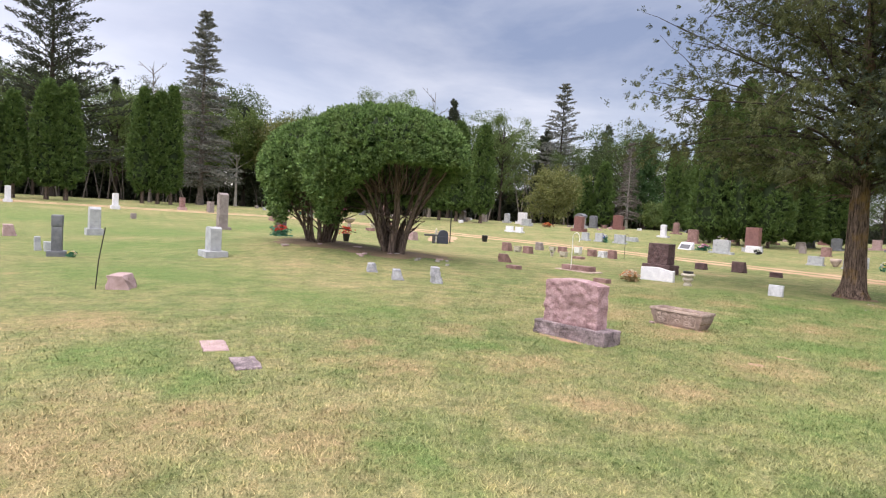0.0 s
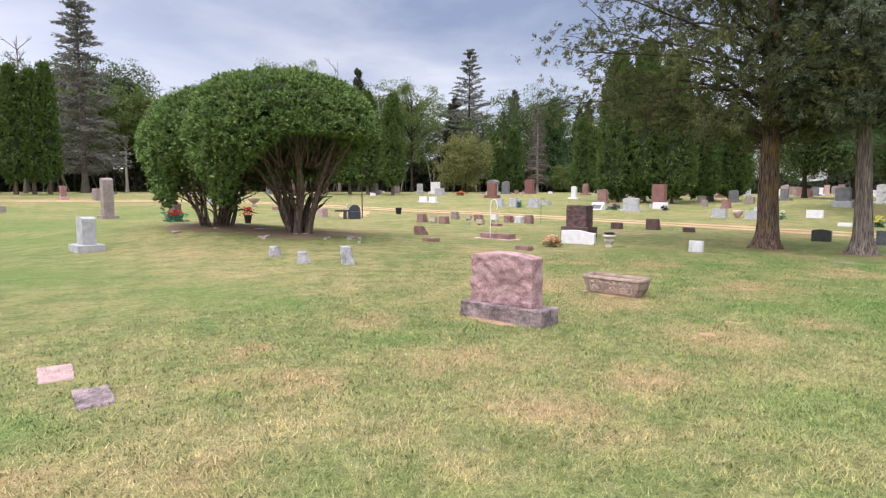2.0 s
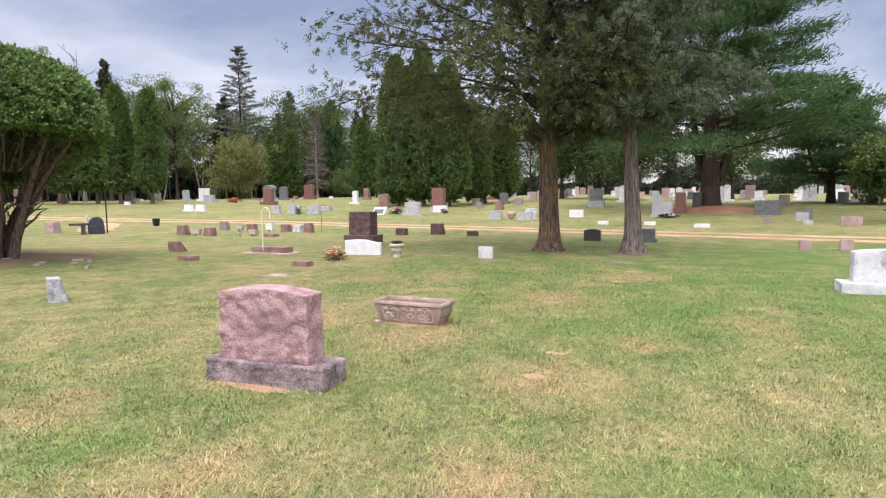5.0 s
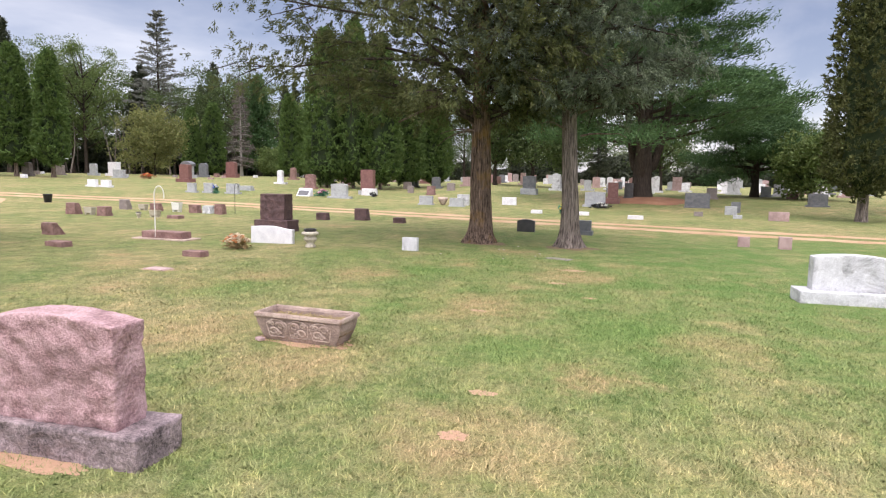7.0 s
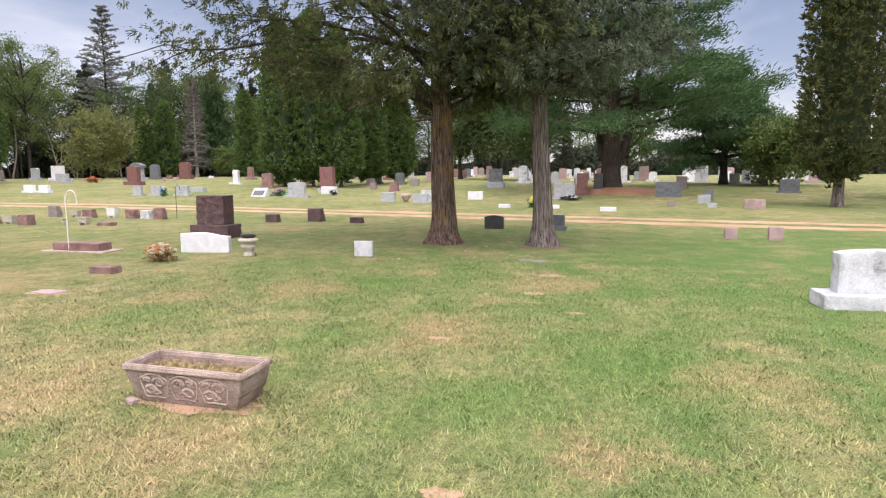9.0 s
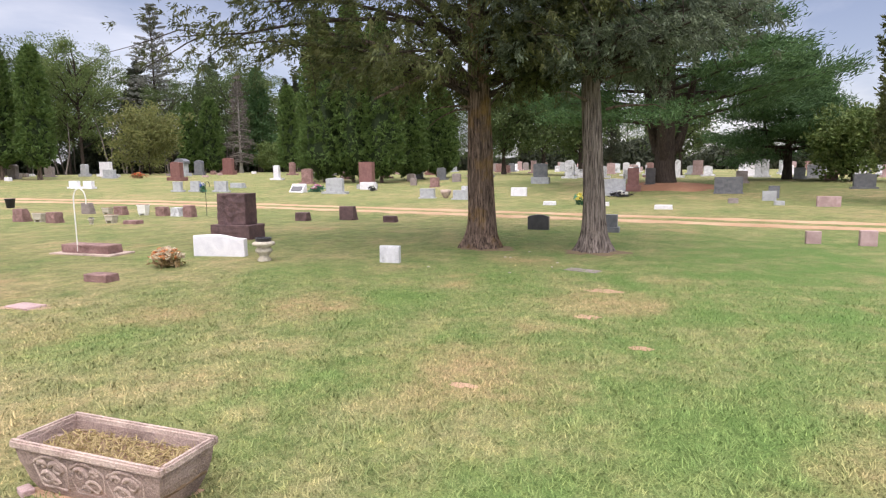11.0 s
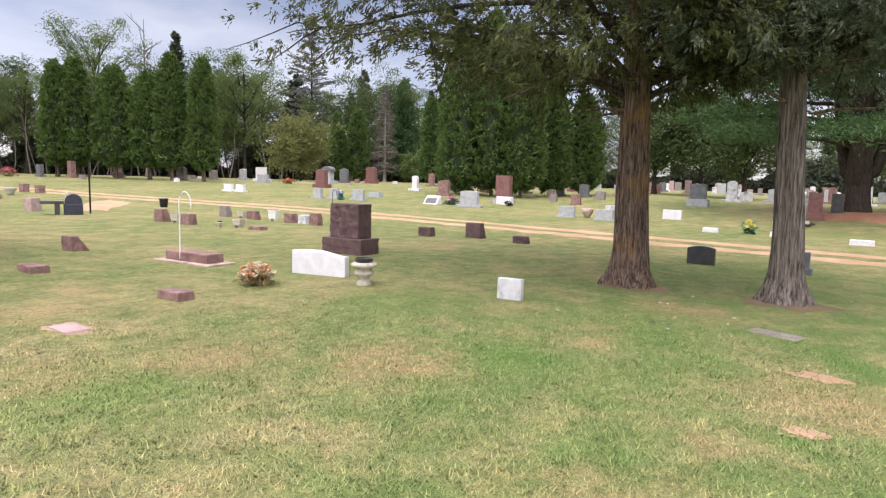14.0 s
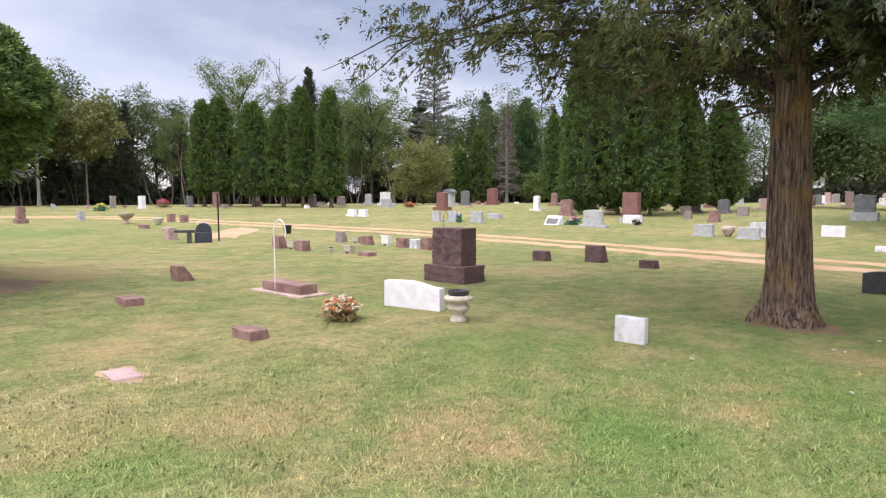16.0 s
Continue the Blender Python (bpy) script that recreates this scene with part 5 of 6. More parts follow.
F(22.45, 4.35, 0.5, 0.42, 0.2, DGREY, "dark grey stone on a base behind the grey cedar", (0.6, 0.36, 0.12))
F(39.62, 0.45, 1.23, 0.78, 0.26, DGREY, "wide dark grey granite headstone", (1.30, 0.39, 0.05))
marker(34.8, 0.6, 0.38, 0.3, 0.2, BROWNISH, "small low brown marker", 0.01)
F(36.27, -0.89, 0.52, 0.40, 0.23, GREY, "small pale grey headstone")
F(37.36, -1.2, 0.41, 0.54, 0.23, DGREY, "small dark granite headstone on the lawn", None)
marker(33.9, -0.95, 0.36, 0.3, 0.16, GREY, "small low grey marker", 0.01)
F(33.2, -2.45, 0.76, 0.38, 0.22, PALEPINK, "low pale pink granite headstone")
F(41.54, -5.54, 0.91, 0.70, 0.24, DGREY, "grey granite headstone with shallow arched top", (1.13, 0.36, 0.08), arch(0.05))
F(47.89, -5.44, 0.65, 0.39, 0.22, BRICKY, "low red-brown granite headstone")
F(50.9, -4.35, 0.60, 0.71, 0.26, GREY, "grey headstone on a pale base", (0.83, 0.38, 0.15))
F(45.31, -0.62, 0.59, 0.68, 0.22, BROWNISH, "dark brown granite headstone", (0.75, 0.34, 0.11))
for x, y, w, h in ((21.15, 0.2, 0.27, 0.25), (21.0, -0.7, 0.29, 0.3)):
    F(x, y, w, h, 0.14, PALEPINK, "small pale granite stone with lighter top", None, group="small pale pair", cuts=5)

# the row on the near side of the track
marker(21.1, 22.7, 0.45, 0.34, 0.42, BRICKY, "red-brown rock-faced slant stone", 0.025, 0.4, 90)
marker(21.0, 21.1, 0.42, 0.32, 0.34, BRICKY, "red-brown rock-faced stone in the row by the track", 0.025, 0.2)
marker(24.3, 23.6, 0.42, 0.3, 0.42, BROWNISH, "brown-grey slant stone in the row by the track", 0.015, 0.4)
marker(24.1, 21.75, 0.42, 0.3, 0.32, BRICKY, "red-brown rock-faced stone in the row by the track", 0.025, 0.2)
marker(21.3, 18.2, 0.5, 0.3, 0.11, BRICKY, "low red-brown granite marker on the lawn", 0.015)
marker(24.05, 19.75, 0.4, 0.3, 0.33, BRICKY, "red-brown rock-faced stone in the row by the track", 0.025, 0.2)
marker(24.1, 19.15, 0.38, 0.28, 0.3, WHITE_OLD, "weathered white stone in the row by the track", 0.015)
marker(23.9, 18.4, 0.38, 0.3, 0.4, BRICKY, "red-brown rock-faced stone in the row by the track", 0.03, 0.3)
marker(23.5, 13.62, 0.42, 0.28, 0.26, MAROON, "dark rock-faced stone by the track", 0.02, 0.2)
marker(24.1, 12.35, 0.5, 0.34, 0.43, MAROON, "dark rock-faced slant stone by the track", 0.025, 0.5)
marker(23.65, 10.7, 0.4, 0.26, 0.19, MAROON, "low dark rock-faced stone by the track", 0.02, 0.2)
marker(15.2, 16.35, 0.4, 0.34, 0.3, BRICKY, "red-brown wedge-shaped rock-faced stone", 0.025, 0.6)
marker(13.4, 13.95, 0.48, 0.26, 0.11, BRICKY, "flat red-brown rock-faced marker", 0.015)
marker(13.63, 10.65, 0.44, 0.24, 0.11, BRICKY, "flat pinkish red rock-faced marker", 0.015)
slab = thing("grave_marker", 15.85, 13.45, "long low red-brown granite marker on a pale cement strip", "gravestone", "low markers", yaw=92)
part("strip", block(1.5, 0.62, 0.07, 4, None, 0.006, 6, 3, 0.01, -0.04), CEMENT, slab, "pale cement strip")
part("stone", block(1.15, 0.36, 0.17, 8, None, 0.018, 7, 8, 0.012, 0.02), BRICKY, slab)

# flat tablets in the lawn
marker(12.02, 10.0, 0.42, 0.24, 0.025, PALEPINK, "flat pale pink tablet level with the grass", 0.003, 0, 88)
marker(2.05, 6.66, 0.52, 0.27, 0.018, PALEPINK, "flat pale pink tablet sunk in the grass", 0.01, 0, 80)
marker(2.1, 5.76, 0.5, 0.26, 0.02, PINK_SIDE, "flat purplish grey tablet sunk in the grass", 0.012, 0, 80)

marker(16.6, 4.12, 0.56, 0.26, 0.006, BROWNISH, "flat grey tablet sunk in the grass before the cedars", 0.006, 0, 70)

# fieldstones before the yews
for x, y, w, h in ((7.85, 13.2, 0.26, 0.22), (7.75, 11.85, 0.34, 0.24), (8.4, 11.2, 0.4, 0.36)):
    marker(x, y, w, 0.26, h, FIELDSTONE, "rough speckled grey fieldstone before the yews", 0.035, 0.35, 60, 8, "fieldstones")

# the far end of the cemetery, beside the first steps
F(5.1, 17.3, 0.52, 0.82, 0.3, GREY, "pale grey granite headstone on a square base", (0.82, 0.6, 0.16), rolled(0.05), cuts=5)
F(11.0, 36.0, 0.55, 2.1, 0.5, BROWNISH, "tall tapering brown-grey granite obelisk stone", (0.95, 0.8, 0.14), arch(0.06))
F(3.5, 27.8, 0.55, 1.12, 0.4, GREY, "pale grey granite headstone with rounded shoulders", (0.75, 0.6, 0.26), rolled(0.1))
col = thing("headstone", 1.46, 18.1, "dark grey square granite column with a capped top", "gravestone", "headstones", yaw=80)
part("base", block(0.42, 0.42, 0.19, 3, None, 0.004, 6, 1, 0.012, -0.05), DGREY, col)
part("shaft", block(0.24, 0.24, 0.62, 3, None, 0.003, 6, 2, 0.012, 0.135), DGREY, col)
part("cap", block(0.26, 0.26, 0.3, 3, None, 0.003, 6, 3, 0.03, 0.75), DGREY, col, "thicker capped top")
marker(1.15, 19.9, 0.2, 0.16, 0.38, GREY, "narrow leaning grey stone", 0.015, 0.1)
marker(1.38, 19.6, 0.24, 0.2, 0.26, GREY, "small rough grey stone", 0.02)
marker(1.95, 11.75, 0.6, 0.36, 0.24, PALEPINK, "rough pink granite boulder marker", 0.035, 0.3, 65, 8)
marker(0.7, 26.4, 0.6, 0.4, 0.4, PALEPINK, "pale pink rough granite stone", 0.03, 0.3)
F(1.4, 57.9, 0.5, 1.25, 0.4, WHITE, "tall narrow white marble stone far back", (0.8, 0.6, 0.2))
F(8.3, 54.7, 0.5, 1.25, 0.4, WHITE, "tall narrow white marble stone", (0.85, 0.6, 0.3), None)
F(14.0, 57.5, 0.6, 1.1, 0.4, BRICKY, "reddish granite headstone on a pale base", (0.9, 0.6, 0.25), base_mat=PALEPINK)
F(15.9, 55.6, 0.9, 0.95, 0.4, BROWNISH, "brown-grey granite headstone before the woods")
marker(7.75, 44, 0.4, 0.3, 0.35, BROWNISH, "small brown rough stone on the lawn", 0.02)
F(12.3, 30.4, 0.78, 0.87, 0.28, MAROON, "dark red-brown headstone flanked by red flowers", (0.9, 0.4, 0.08), cuts=4)
F(18.4, 47.0, 0.7, 0.98, 0.4, BRICKY, "reddish granite headstone on a wide base, far back", (1.0, 0.6, 0.25))
F(21.7, 47.6, 0.6, 0.6, 0.3, GREY, "small grey granite headstone on the lawn")
marker(22.3, 38.6, 0.8, 0.35, 0.2, BRICKY, "long low reddish marker", 0.02)
marker(25.5, 43.1, 0.45, 0.35, 0.48, BRICKY, "reddish rock-faced stone on the far lawn", 0.025)
marker(25.9, 42.1, 0.5, 0.35, 0.45, BRICKY, "reddish rock-faced stone on the far lawn", 0.025)
marker(20.45, 30.3, 0.6, 0.4, 0.5, PALEPINK, "pale pink rough granite stone", 0.025, 0.2)
F(28.65, 64.0, 0.5, 1.1, 0.4, BROWNISH, "pale brown upright stone at the wood's edge")
F(30.1, 61.1, 0.85, 1.12, 0.35, WHITE, "white marble headstone at the wood's edge", (1.1, 0.5, 0.12))
F(34.9, 62.5, 0.65, 1.05, 0.35, DGREY, "dark grey headstone at the wood's edge", (1.0, 0.5, 0.15))
F(36.7, 60.8, 0.7, 1.45, 0.4, BRICKY, "red granite headstone at the wood's edge", (0.95, 0.55, 0.2))
F(41.1, 61.3, 0.8, 1.6, 0.4, PALEPINK, "pale headstone on a red base", (1.0, 0.55, 0.5), base_mat=BRICKY)
F(43.5, 54.9, 0.95, 1.2, 0.35, BROWNISH, "brown-grey granite headstone at the wood's edge", (1.3, 0.5, 0.15), rolled(0.08))

# small stones scattered on the far lawn
rng = np.random.default_rng(77)
FAR_MATS = (GREY, WHITE, BROWNISH, BRICKY, DGREY, PALEPINK, WHITE_OLD)
for k in range(150):
    b = math.radians(rng.uniform(-16, 34))
    q = rng.uniform(47, 104)
    x, y = 5 + q * math.cos(b), 3 + q * math.sin(b)
    if min((x - px) ** 2 + (y - py) ** 2 for px, py in PLACED) < 2.9:
        continue
    m = FAR_MATS[int(rng.integers(0, 7))]
    tall = rng.uniform(0.6, 1.35)
    F(x, y, rng.uniform(0.45, 0.95), tall, 0.3, m, "headstone far across the lawn", (1.1, 0.5, 0.15) if tall > 0.8 else None, arch(0.08) if k % 3 else None, cuts=2, group="far headstones")
for k in range(34):
    b = math.radians(rng.uniform(36, 82))
    q = rng.uniform(60, 74)
    x, y = 5 + q * math.cos(b), 3 + q * math.sin(b)
    if min((x - px) ** 2 + (y - py) ** 2 for px, py in PLACED) < 2.9:
        continue
    marker(x, y, rng.uniform(0.35, 0.6), 0.3, rng.uniform(0.15, 0.4), FAR_MATS[int(rng.integers(0, 7))], "small low stone by the wood's edge", 0.015, 0.1, 90, 3, "far low stones")

# ---------------------------------------------------------------- small things on the lawn


def scroll(cx, cz, size, turns, direction):
    """Points of a carved spiral scroll."""
    pts = []
    for k in range(26):
        a = k / 25 * turns * 2 * math.pi
        r = size * (1 - 0.8 * k / 25)
        pts.append((cx + direction * r * math.cos(a), 0.0, cz + r * 0.8 * math.sin(a)))
    return pts


def stone_planter(x, y, yaw):
    """A cement trough with a rim, tapering sides and raised scrollwork, half filled with dry soil."""
    ob = thing("planter", x, y, "weathered cement planter trough with carved scrolls and dry straw", "planter", yaw=yaw)
    w0, d0, w1, d1, h, wall = 0.74, 0.24, 0.97, 0.39, 0.285, 0.032
    bm = bmesh.new()
    loops = []
    belly = [(w0 + (w1 - 0.04 - w0) * math.sin(t * math.pi / 2), d0 + (d1 - 0.04 - d0) * math.sin(t * math.pi / 2), -0.02 + (h - 0.01) * t) for t in (0, 0.12, 0.28, 0.46, 0.66, 0.86, 1)]
    for w, d, z in belly + [(w1 - 2 * wall - 0.01, d1 - 2 * wall - 0.01, h - 0.03), (w1 - 2 * wall - 0.04, d1 - 2 * wall - 0.04, h - 0.15), (0.1, 0.05, h - 0.15)]:
        loops.append([bm.verts.new((sx * w / 2, sy * d / 2, z)) for sx, sy in ((-1, -1), (1, -1), (1, 1), (-1, 1))])
    for a, b in zip(loops, loops[1:]):
        for k in range(4):
            bm.faces.new((a[k], a[(k + 1) % 4], b[(k + 1) % 4], b[k]))
    bm.faces.new(loops[0][::-1])
    bm.faces.new(loops[-1])
    bmesh.ops.subdivide_edges(bm, edges=bm.edges[:], cuts=3, use_grid_fill=True)
    for v in bm.verts:
        v.co += Vector((noise.noise(v.co * 12), noise.noise(v.co * 12 + Vector((5, 2, 1))), 0)) * 0.006
    # body in a darker cement than the rim and the raised scrolls
    body = part("body", bm, CEMENT_DARK, ob)
    # rim: four bars butted into a frame
    bm = bmesh.new()
    for sx, sy, lx, ly in ((0, -1, w1, wall), (0, 1, w1, wall), (-1, 0, wall, d1 - 2 * wall), (1, 0, wall, d1 - 2 * wall)):
        m = Matrix.Translation((sx * (w1 - wall) / 2, sy * (d1 - wall) / 2, h - 0.02)) @ Matrix.Diagonal((lx, ly, 0.045, 1))
        bmesh.ops.create_cube(bm, size=1, matrix=m)
    bmesh.ops.bevel(bm, geom=bm.edges[:], offset=0.009, segments=2, affect="EDGES")
    part("rim", bm, CEMENT, ob, "rounded pale rim")
    # carved panels on the long sides and the ends: a wavy border round curling leaves
    for half, yawd, n in ((d0 / 2, 0, 3), (d0 / 2, 180, 3), (w0 / 2, 90, 1), (w0 / 2, -90, 1)):
        span = (w0 if n == 3 else d0) * 0.98
        tilt = math.degrees(math.atan(((d1 if n == 3 else w1) - 0.04 - (d0 if n == 3 else w0)) / 2 / h))
        for k in range(n):
            cx, wide = (k + 0.5) / n * span - span / 2, span / n * 0.44
            flip = 1 if k % 2 else -1
            a = np.linspace(0, 2 * math.pi, 33)
            rr = 1 + 0.07 * np.sin(a * 5)
            edge = np.stack([cx + wide * rr * np.sign(np.cos(a)) * np.abs(np.cos(a)) ** 0.6, 0 * a, 0.135 + 0.088 * rr * np.sign(np.sin(a)) * np.abs(np.sin(a)) ** 0.6], 1)
            tubes = [(edge, np.full(33, 0.0085))]
            for ox, oz, size, turns, side in ((-0.4, 0.03, 0.05, 1.5, 1), (0.35, -0.03, 0.052, 1.5, -1), (0.45, 0.045, 0.028, 1.2, 1), (-0.1, -0.05, 0.03, 1.2, -1)):
                tubes.append((scroll(cx + flip * ox * wide, 0.135 + oz, size, turns, side * flip), np.linspace(0.015, 0.006, 26)))
            part("scroll", tubes_mesh("scroll", tubes, CEMENT, 7), CEMENT, body, "raised carved scroll panel", pose(0, 0, 0, 0, 0, yawd) @ pose(0, -half - 0.010, 0, tilt, 0, 0))
    # soil with straw
    bm = block(w1 - 2 * wall - 0.03, d1 - 2 * wall - 0.03, 0.10, 12, None, 0.018, 14.0, 3.0, 0, h - 0.18)
    part("soil", bm, SOIL, ob, "dry brown soil")
    rng = np.random.default_rng(9)
    n = 900
    p = np.stack([rng.uniform(-0.4, 0.4, n), rng.uniform(-0.13, 0.13, n), h - 0.075 + rng.uniform(-0.01, 0.035, n)], 1)
    part("straw", leaves_mesh("straw", p, np.tile((0.3, 0.1, 0.05), (n, 1)), 0.06, 0.008, STRAW, rng, 1.0), STRAW, ob, "dry yellow straw", kind="stuff")
    return ob


stone_planter(9.19, 5.41, 90)
br = block(0.09, 0.06, 0.05, 2, None, 0.004, 9, 2, 0.006, -0.02)
tagged(new("brick_chip"), "pale brick chip lying under the planter's corner", "stone").matrix_basis = pose(9.02, 5.84, 0, 0, 0, 70)
part("stone", br, PALEPINK, bpy.data.objects["brick_chip"])


def urn(x, y, name="grave_urn", label="cream ribbed cement urn with a black liner beside the marble stone", s=1.0):
    ob = thing(name, x, y, label, "urn")
    part("body", lathe([(0.11 * s, -0.02), (0.12 * s, 0.03 * s), (0.075 * s, 0.08 * s), (0.10 * s, 0.12 * s), (0.14 * s, 0.16 * s), (0.15 * s, 0.20 * s), (0.115 * s, 0.235 * s), (0.11 * s, 0.25 * s), (0.19 * s, 0.285 * s), (0.20 * s, 0.31 * s), (0.18 * s, 0.335 * s), (0.14 * s, 0.35 * s)], 28), PLANTER_WHITE, ob)
    part("liner", lathe([(0.13 * s, 0.34 * s), (0.14 * s, 0.40 * s), (0.148 * s, 0.41 * s), (0.125 * s, 0.41 * s), (0.115 * s, 0.36 * s)], 28), BLACK_PLASTIC, ob, "black plastic liner")
    return ob


urn(16.05, 9.58)


def bouquet(x, y, r, h, petals, leafy, label, seed, n_flowers=34, n_leaves=160, z=None, petal_size=0.05):
    """A bunch of artificial flowers: many-petalled heads over a tangle of leaves."""
    rng = np.random.default_rng(seed)
    ob = thing("flower_bunch", x, y, label, "flowers", "grave flowers", z=z)
    p = np.stack([rng.normal(0, r * 0.5, n_leaves), rng.normal(0, r * 0.5, n_leaves), rng.uniform(0.02, h * 0.75, n_leaves)], 1)
    part("leaves", leaves_mesh("leaves", p, p * (1, 1, 0.3) + (0, 0, 0.1), petal_size * 2.6, petal_size * 0.8, leafy, rng, 0.5), leafy, ob, kind="stuff")
    for j, mat in enumerate(petals):
        heads = []
        for k in range(n_flowers // len(petals)):
            a, q = rng.uniform(0, 6.28), r * math.sqrt(rng.uniform(0, 1)) * 0.9
            c = np.array([q * math.cos(a), q * math.sin(a), h * (1 - 0.55 * (q / r) ** 2) * rng.uniform(0.75, 1.0)])
            m = 9
            b = np.arange(m) * 2 * np.pi / m
            heads.append((c + np.stack([np.cos(b), np.sin(b), 0.3 + 0 * b], 1) * petal_size * 0.4, np.stack([np.cos(b), np.sin(b), 0.5 + 0 * b], 1)))
        pts, dr = np.concatenate([q for q, _ in heads]), np.concatenate([q for _, q in heads])
        part("blossoms", leaves_mesh("blossoms", pts, dr, petal_size, petal_size * 0.75, mat, rng, 0.25), mat, ob, kind="stuff")
    return ob


bouquet(15.0, 10.75, 0.28, 0.33, (PETAL_ORANGE, PETAL_CREAM, PETAL_CREAM), LEAF_BROWN, "withered orange and cream flower bunch on the grass", 1, 96, 150, petal_size=0.06)
bouquet(12.5, 31.3, 0.35, 0.6, (PETAL_RED, PETAL_RED), LEAF_GREEN, "red flowers with blue-green leaves beside the dark stone", 2, 30, 200, petal_size=0.09)
bouquet(11.9, 29.3, 0.38, 0.62, (PETAL_RED, PETAL_RED), LEAF_GREEN, "red flowers with blue-green leaves beside the dark stone", 3, 30, 220, petal_size=0.09)
bouquet(48.4, 46.4, 0.55, 0.5, (PETAL_ORANGE, PETAL_RED), LEAF_BROWN, "bright orange flower bunch far across the lawn", 4, 40, 120, petal_size=0.13)
bouquet(39.8, 23.2, 0.42, 0.45, (PETAL_PINK, PETAL_PINK, PETAL_WHITE), LEAF_GREEN, "pink flower bunch before the grey headstone", 5, 40, 120, petal_size=0.11)
bouquet(37.2, 29.6, 0.16, 0.6, (PETAL_BLUE, PETAL_WHITE), LEAF_GREEN, "blue and white flowers between grey stones", 6, 24, 60, petal_size=0.1)
bouquet(41.6, 20.4, 0.22, 0.4, (PETAL_WHITE,), BLACK_PLASTIC, "white flowers in a dark pot by the red monument", 7, 16, 60, petal_size=0.1)
bouquet(37.77, 5.3, 0.4, 0.28, (PETAL_WHITE,), BLACK_PLASTIC, "white flower bunch before the grey headstone", 8, 26, 120, petal_size=0.1)
bouquet(35.47, 11.11, 0.18, 0.5, (PETAL_YELLOW, PETAL_WHITE), LEAF_GREEN, "pale yellow flowers beyond the track", 9, 18, 60, petal_size=0.08)
bouquet(32.6, 6.45, 0.2, 0.5, (PETAL_YELLOW,), LEAF_GREEN, "upright yellow flower bunch on the lawn beyond the track", 13, 26, 50, petal_size=0.1)
bouquet(1.75, 17.75, 0.13, 0.16, (PETAL_YELLOW, PETAL_CREAM), LEAF_GREEN, "small yellow flower bunch by the grey column", 10, 12, 40, petal_size=0.05)
bouquet(32.5, 62.6, 0.6, 0.8, (PETAL_RED, PETAL_PINK), LEAF_BROWN, "red flowers before the woods", 11, 40, 120, petal_size=0.14)
bouquet(26.0, 58.5, 0.5, 0.7, (PETAL_YELLOW,), LEAF_GREEN, "yellow flowers before the woods", 12, 30, 120, petal_size=0.12)


def flower_pot(x, y, label, seed, mat=BLACK_PLASTIC):
    ob = thing("flower_pot", x, y, label, "flower pot")
    part("pot", lathe([(0.10, -0.02), (0.15, 0.3), (0.165, 0.3), (0.165, 0.33), (0.14, 0.33), (0.13, 0.27)], 20), mat, ob)
    rng = np.random.default_rng(seed)
    p = np.stack([rng.normal(0, 0.1, 110), rng.normal(0, 0.1, 110), rng.uniform(0.32, 0.62, 110)], 1)
    part("blossoms", leaves_mesh("blossoms", p, p - (0, 0, 0.3), 0.09, 0.06, PETAL_RED, rng, 0.6), PETAL_RED, ob, "red blossoms", kind="stuff")
    return ob


flower_pot(12.0, 22.6, "dark pot of red flowers behind the yews", 3)


def trough(x, y, w, label, mat=PLANTER_WHITE, h=0.26, yaw=90):
    """A small footed planter box."""
    ob = thing("planter", x, y, label, "planter", "row planters", yaw=yaw)
    bm = block(w, 0.2, h - 0.06, 4, None, 0.004, 9, x, 0.012, 0.06)
    for v in bm.verts:
        v.co.x *= 0.85 + 0.15 * (v.co.z - 0.06) / (h - 0.06)
    part("box", bm, mat, ob)
    part("rim", block(w * 1.04, 0.23, 0.04, 0, None, 0, 1, 0, 0.01, h - 0.02), mat, ob)
    for s in (-1, 1):
        part("foot", block(0.07, 0.17, 0.09, 0, None, 0, 1, 0, 0.008, -0.025), mat, ob, "", pose(s * w * 0.3, 0, 0))
    part("soil", block(w * 0.92, 0.17, 0.03, 2, None, 0.006, 12, x, 0, h + 0.002), SOIL, ob)
    return ob


trough(21.15, 22.0, 0.4, "small dirty white planter box between red-brown stones")
trough(24.3, 22.65, 0.36, "small white planter box by the track", h=0.22)
trough(21.4, 19.2, 0.36, "small white planter box in the row", h=0.23)
trough(24.2, 20.8, 0.4, "white footed planter box by the track", WHITE_PAINT, 0.36)
urn(20.9, 19.45, label="small grey-white urn in the row of stones", s=0.5)
bk = thing("bucket", 25.75, 29.95, "dark plastic bucket by the track", "bucket")
part("shell", lathe([(0.15, -0.01), (0.20, 0.38), (0.215, 0.38), (0.215, 0.40), (0.185, 0.40), (0.15, 0.06)], 20), SLATE_BLUE, bk)
cd = thing("planter", 22.8, 42.8, "wide grey bowl planter on a pedestal", "planter", "far planters")
part("foot", lathe([(0.2, -0.02), (0.2, 0.06), (0.1, 0.14), (0.12, 0.25)], 18), CEMENT, cd)
part("bowl", lathe([(0.12, 0.25), (0.32, 0.38), (0.45, 0.58), (0.47, 0.64), (0.41, 0.64), (0.36, 0.55)], 22), CEMENT, cd)
cd = thing("planter", 23.9, 40.9, "white bowl planter on the far lawn", "planter", "far planters")
part("bowl", lathe([(0.15, -0.02), (0.16, 0.08), (0.3, 0.3), (0.32, 0.42), (0.27, 0.42), (0.24, 0.32)], 20), PLANTER_WHITE, cd)
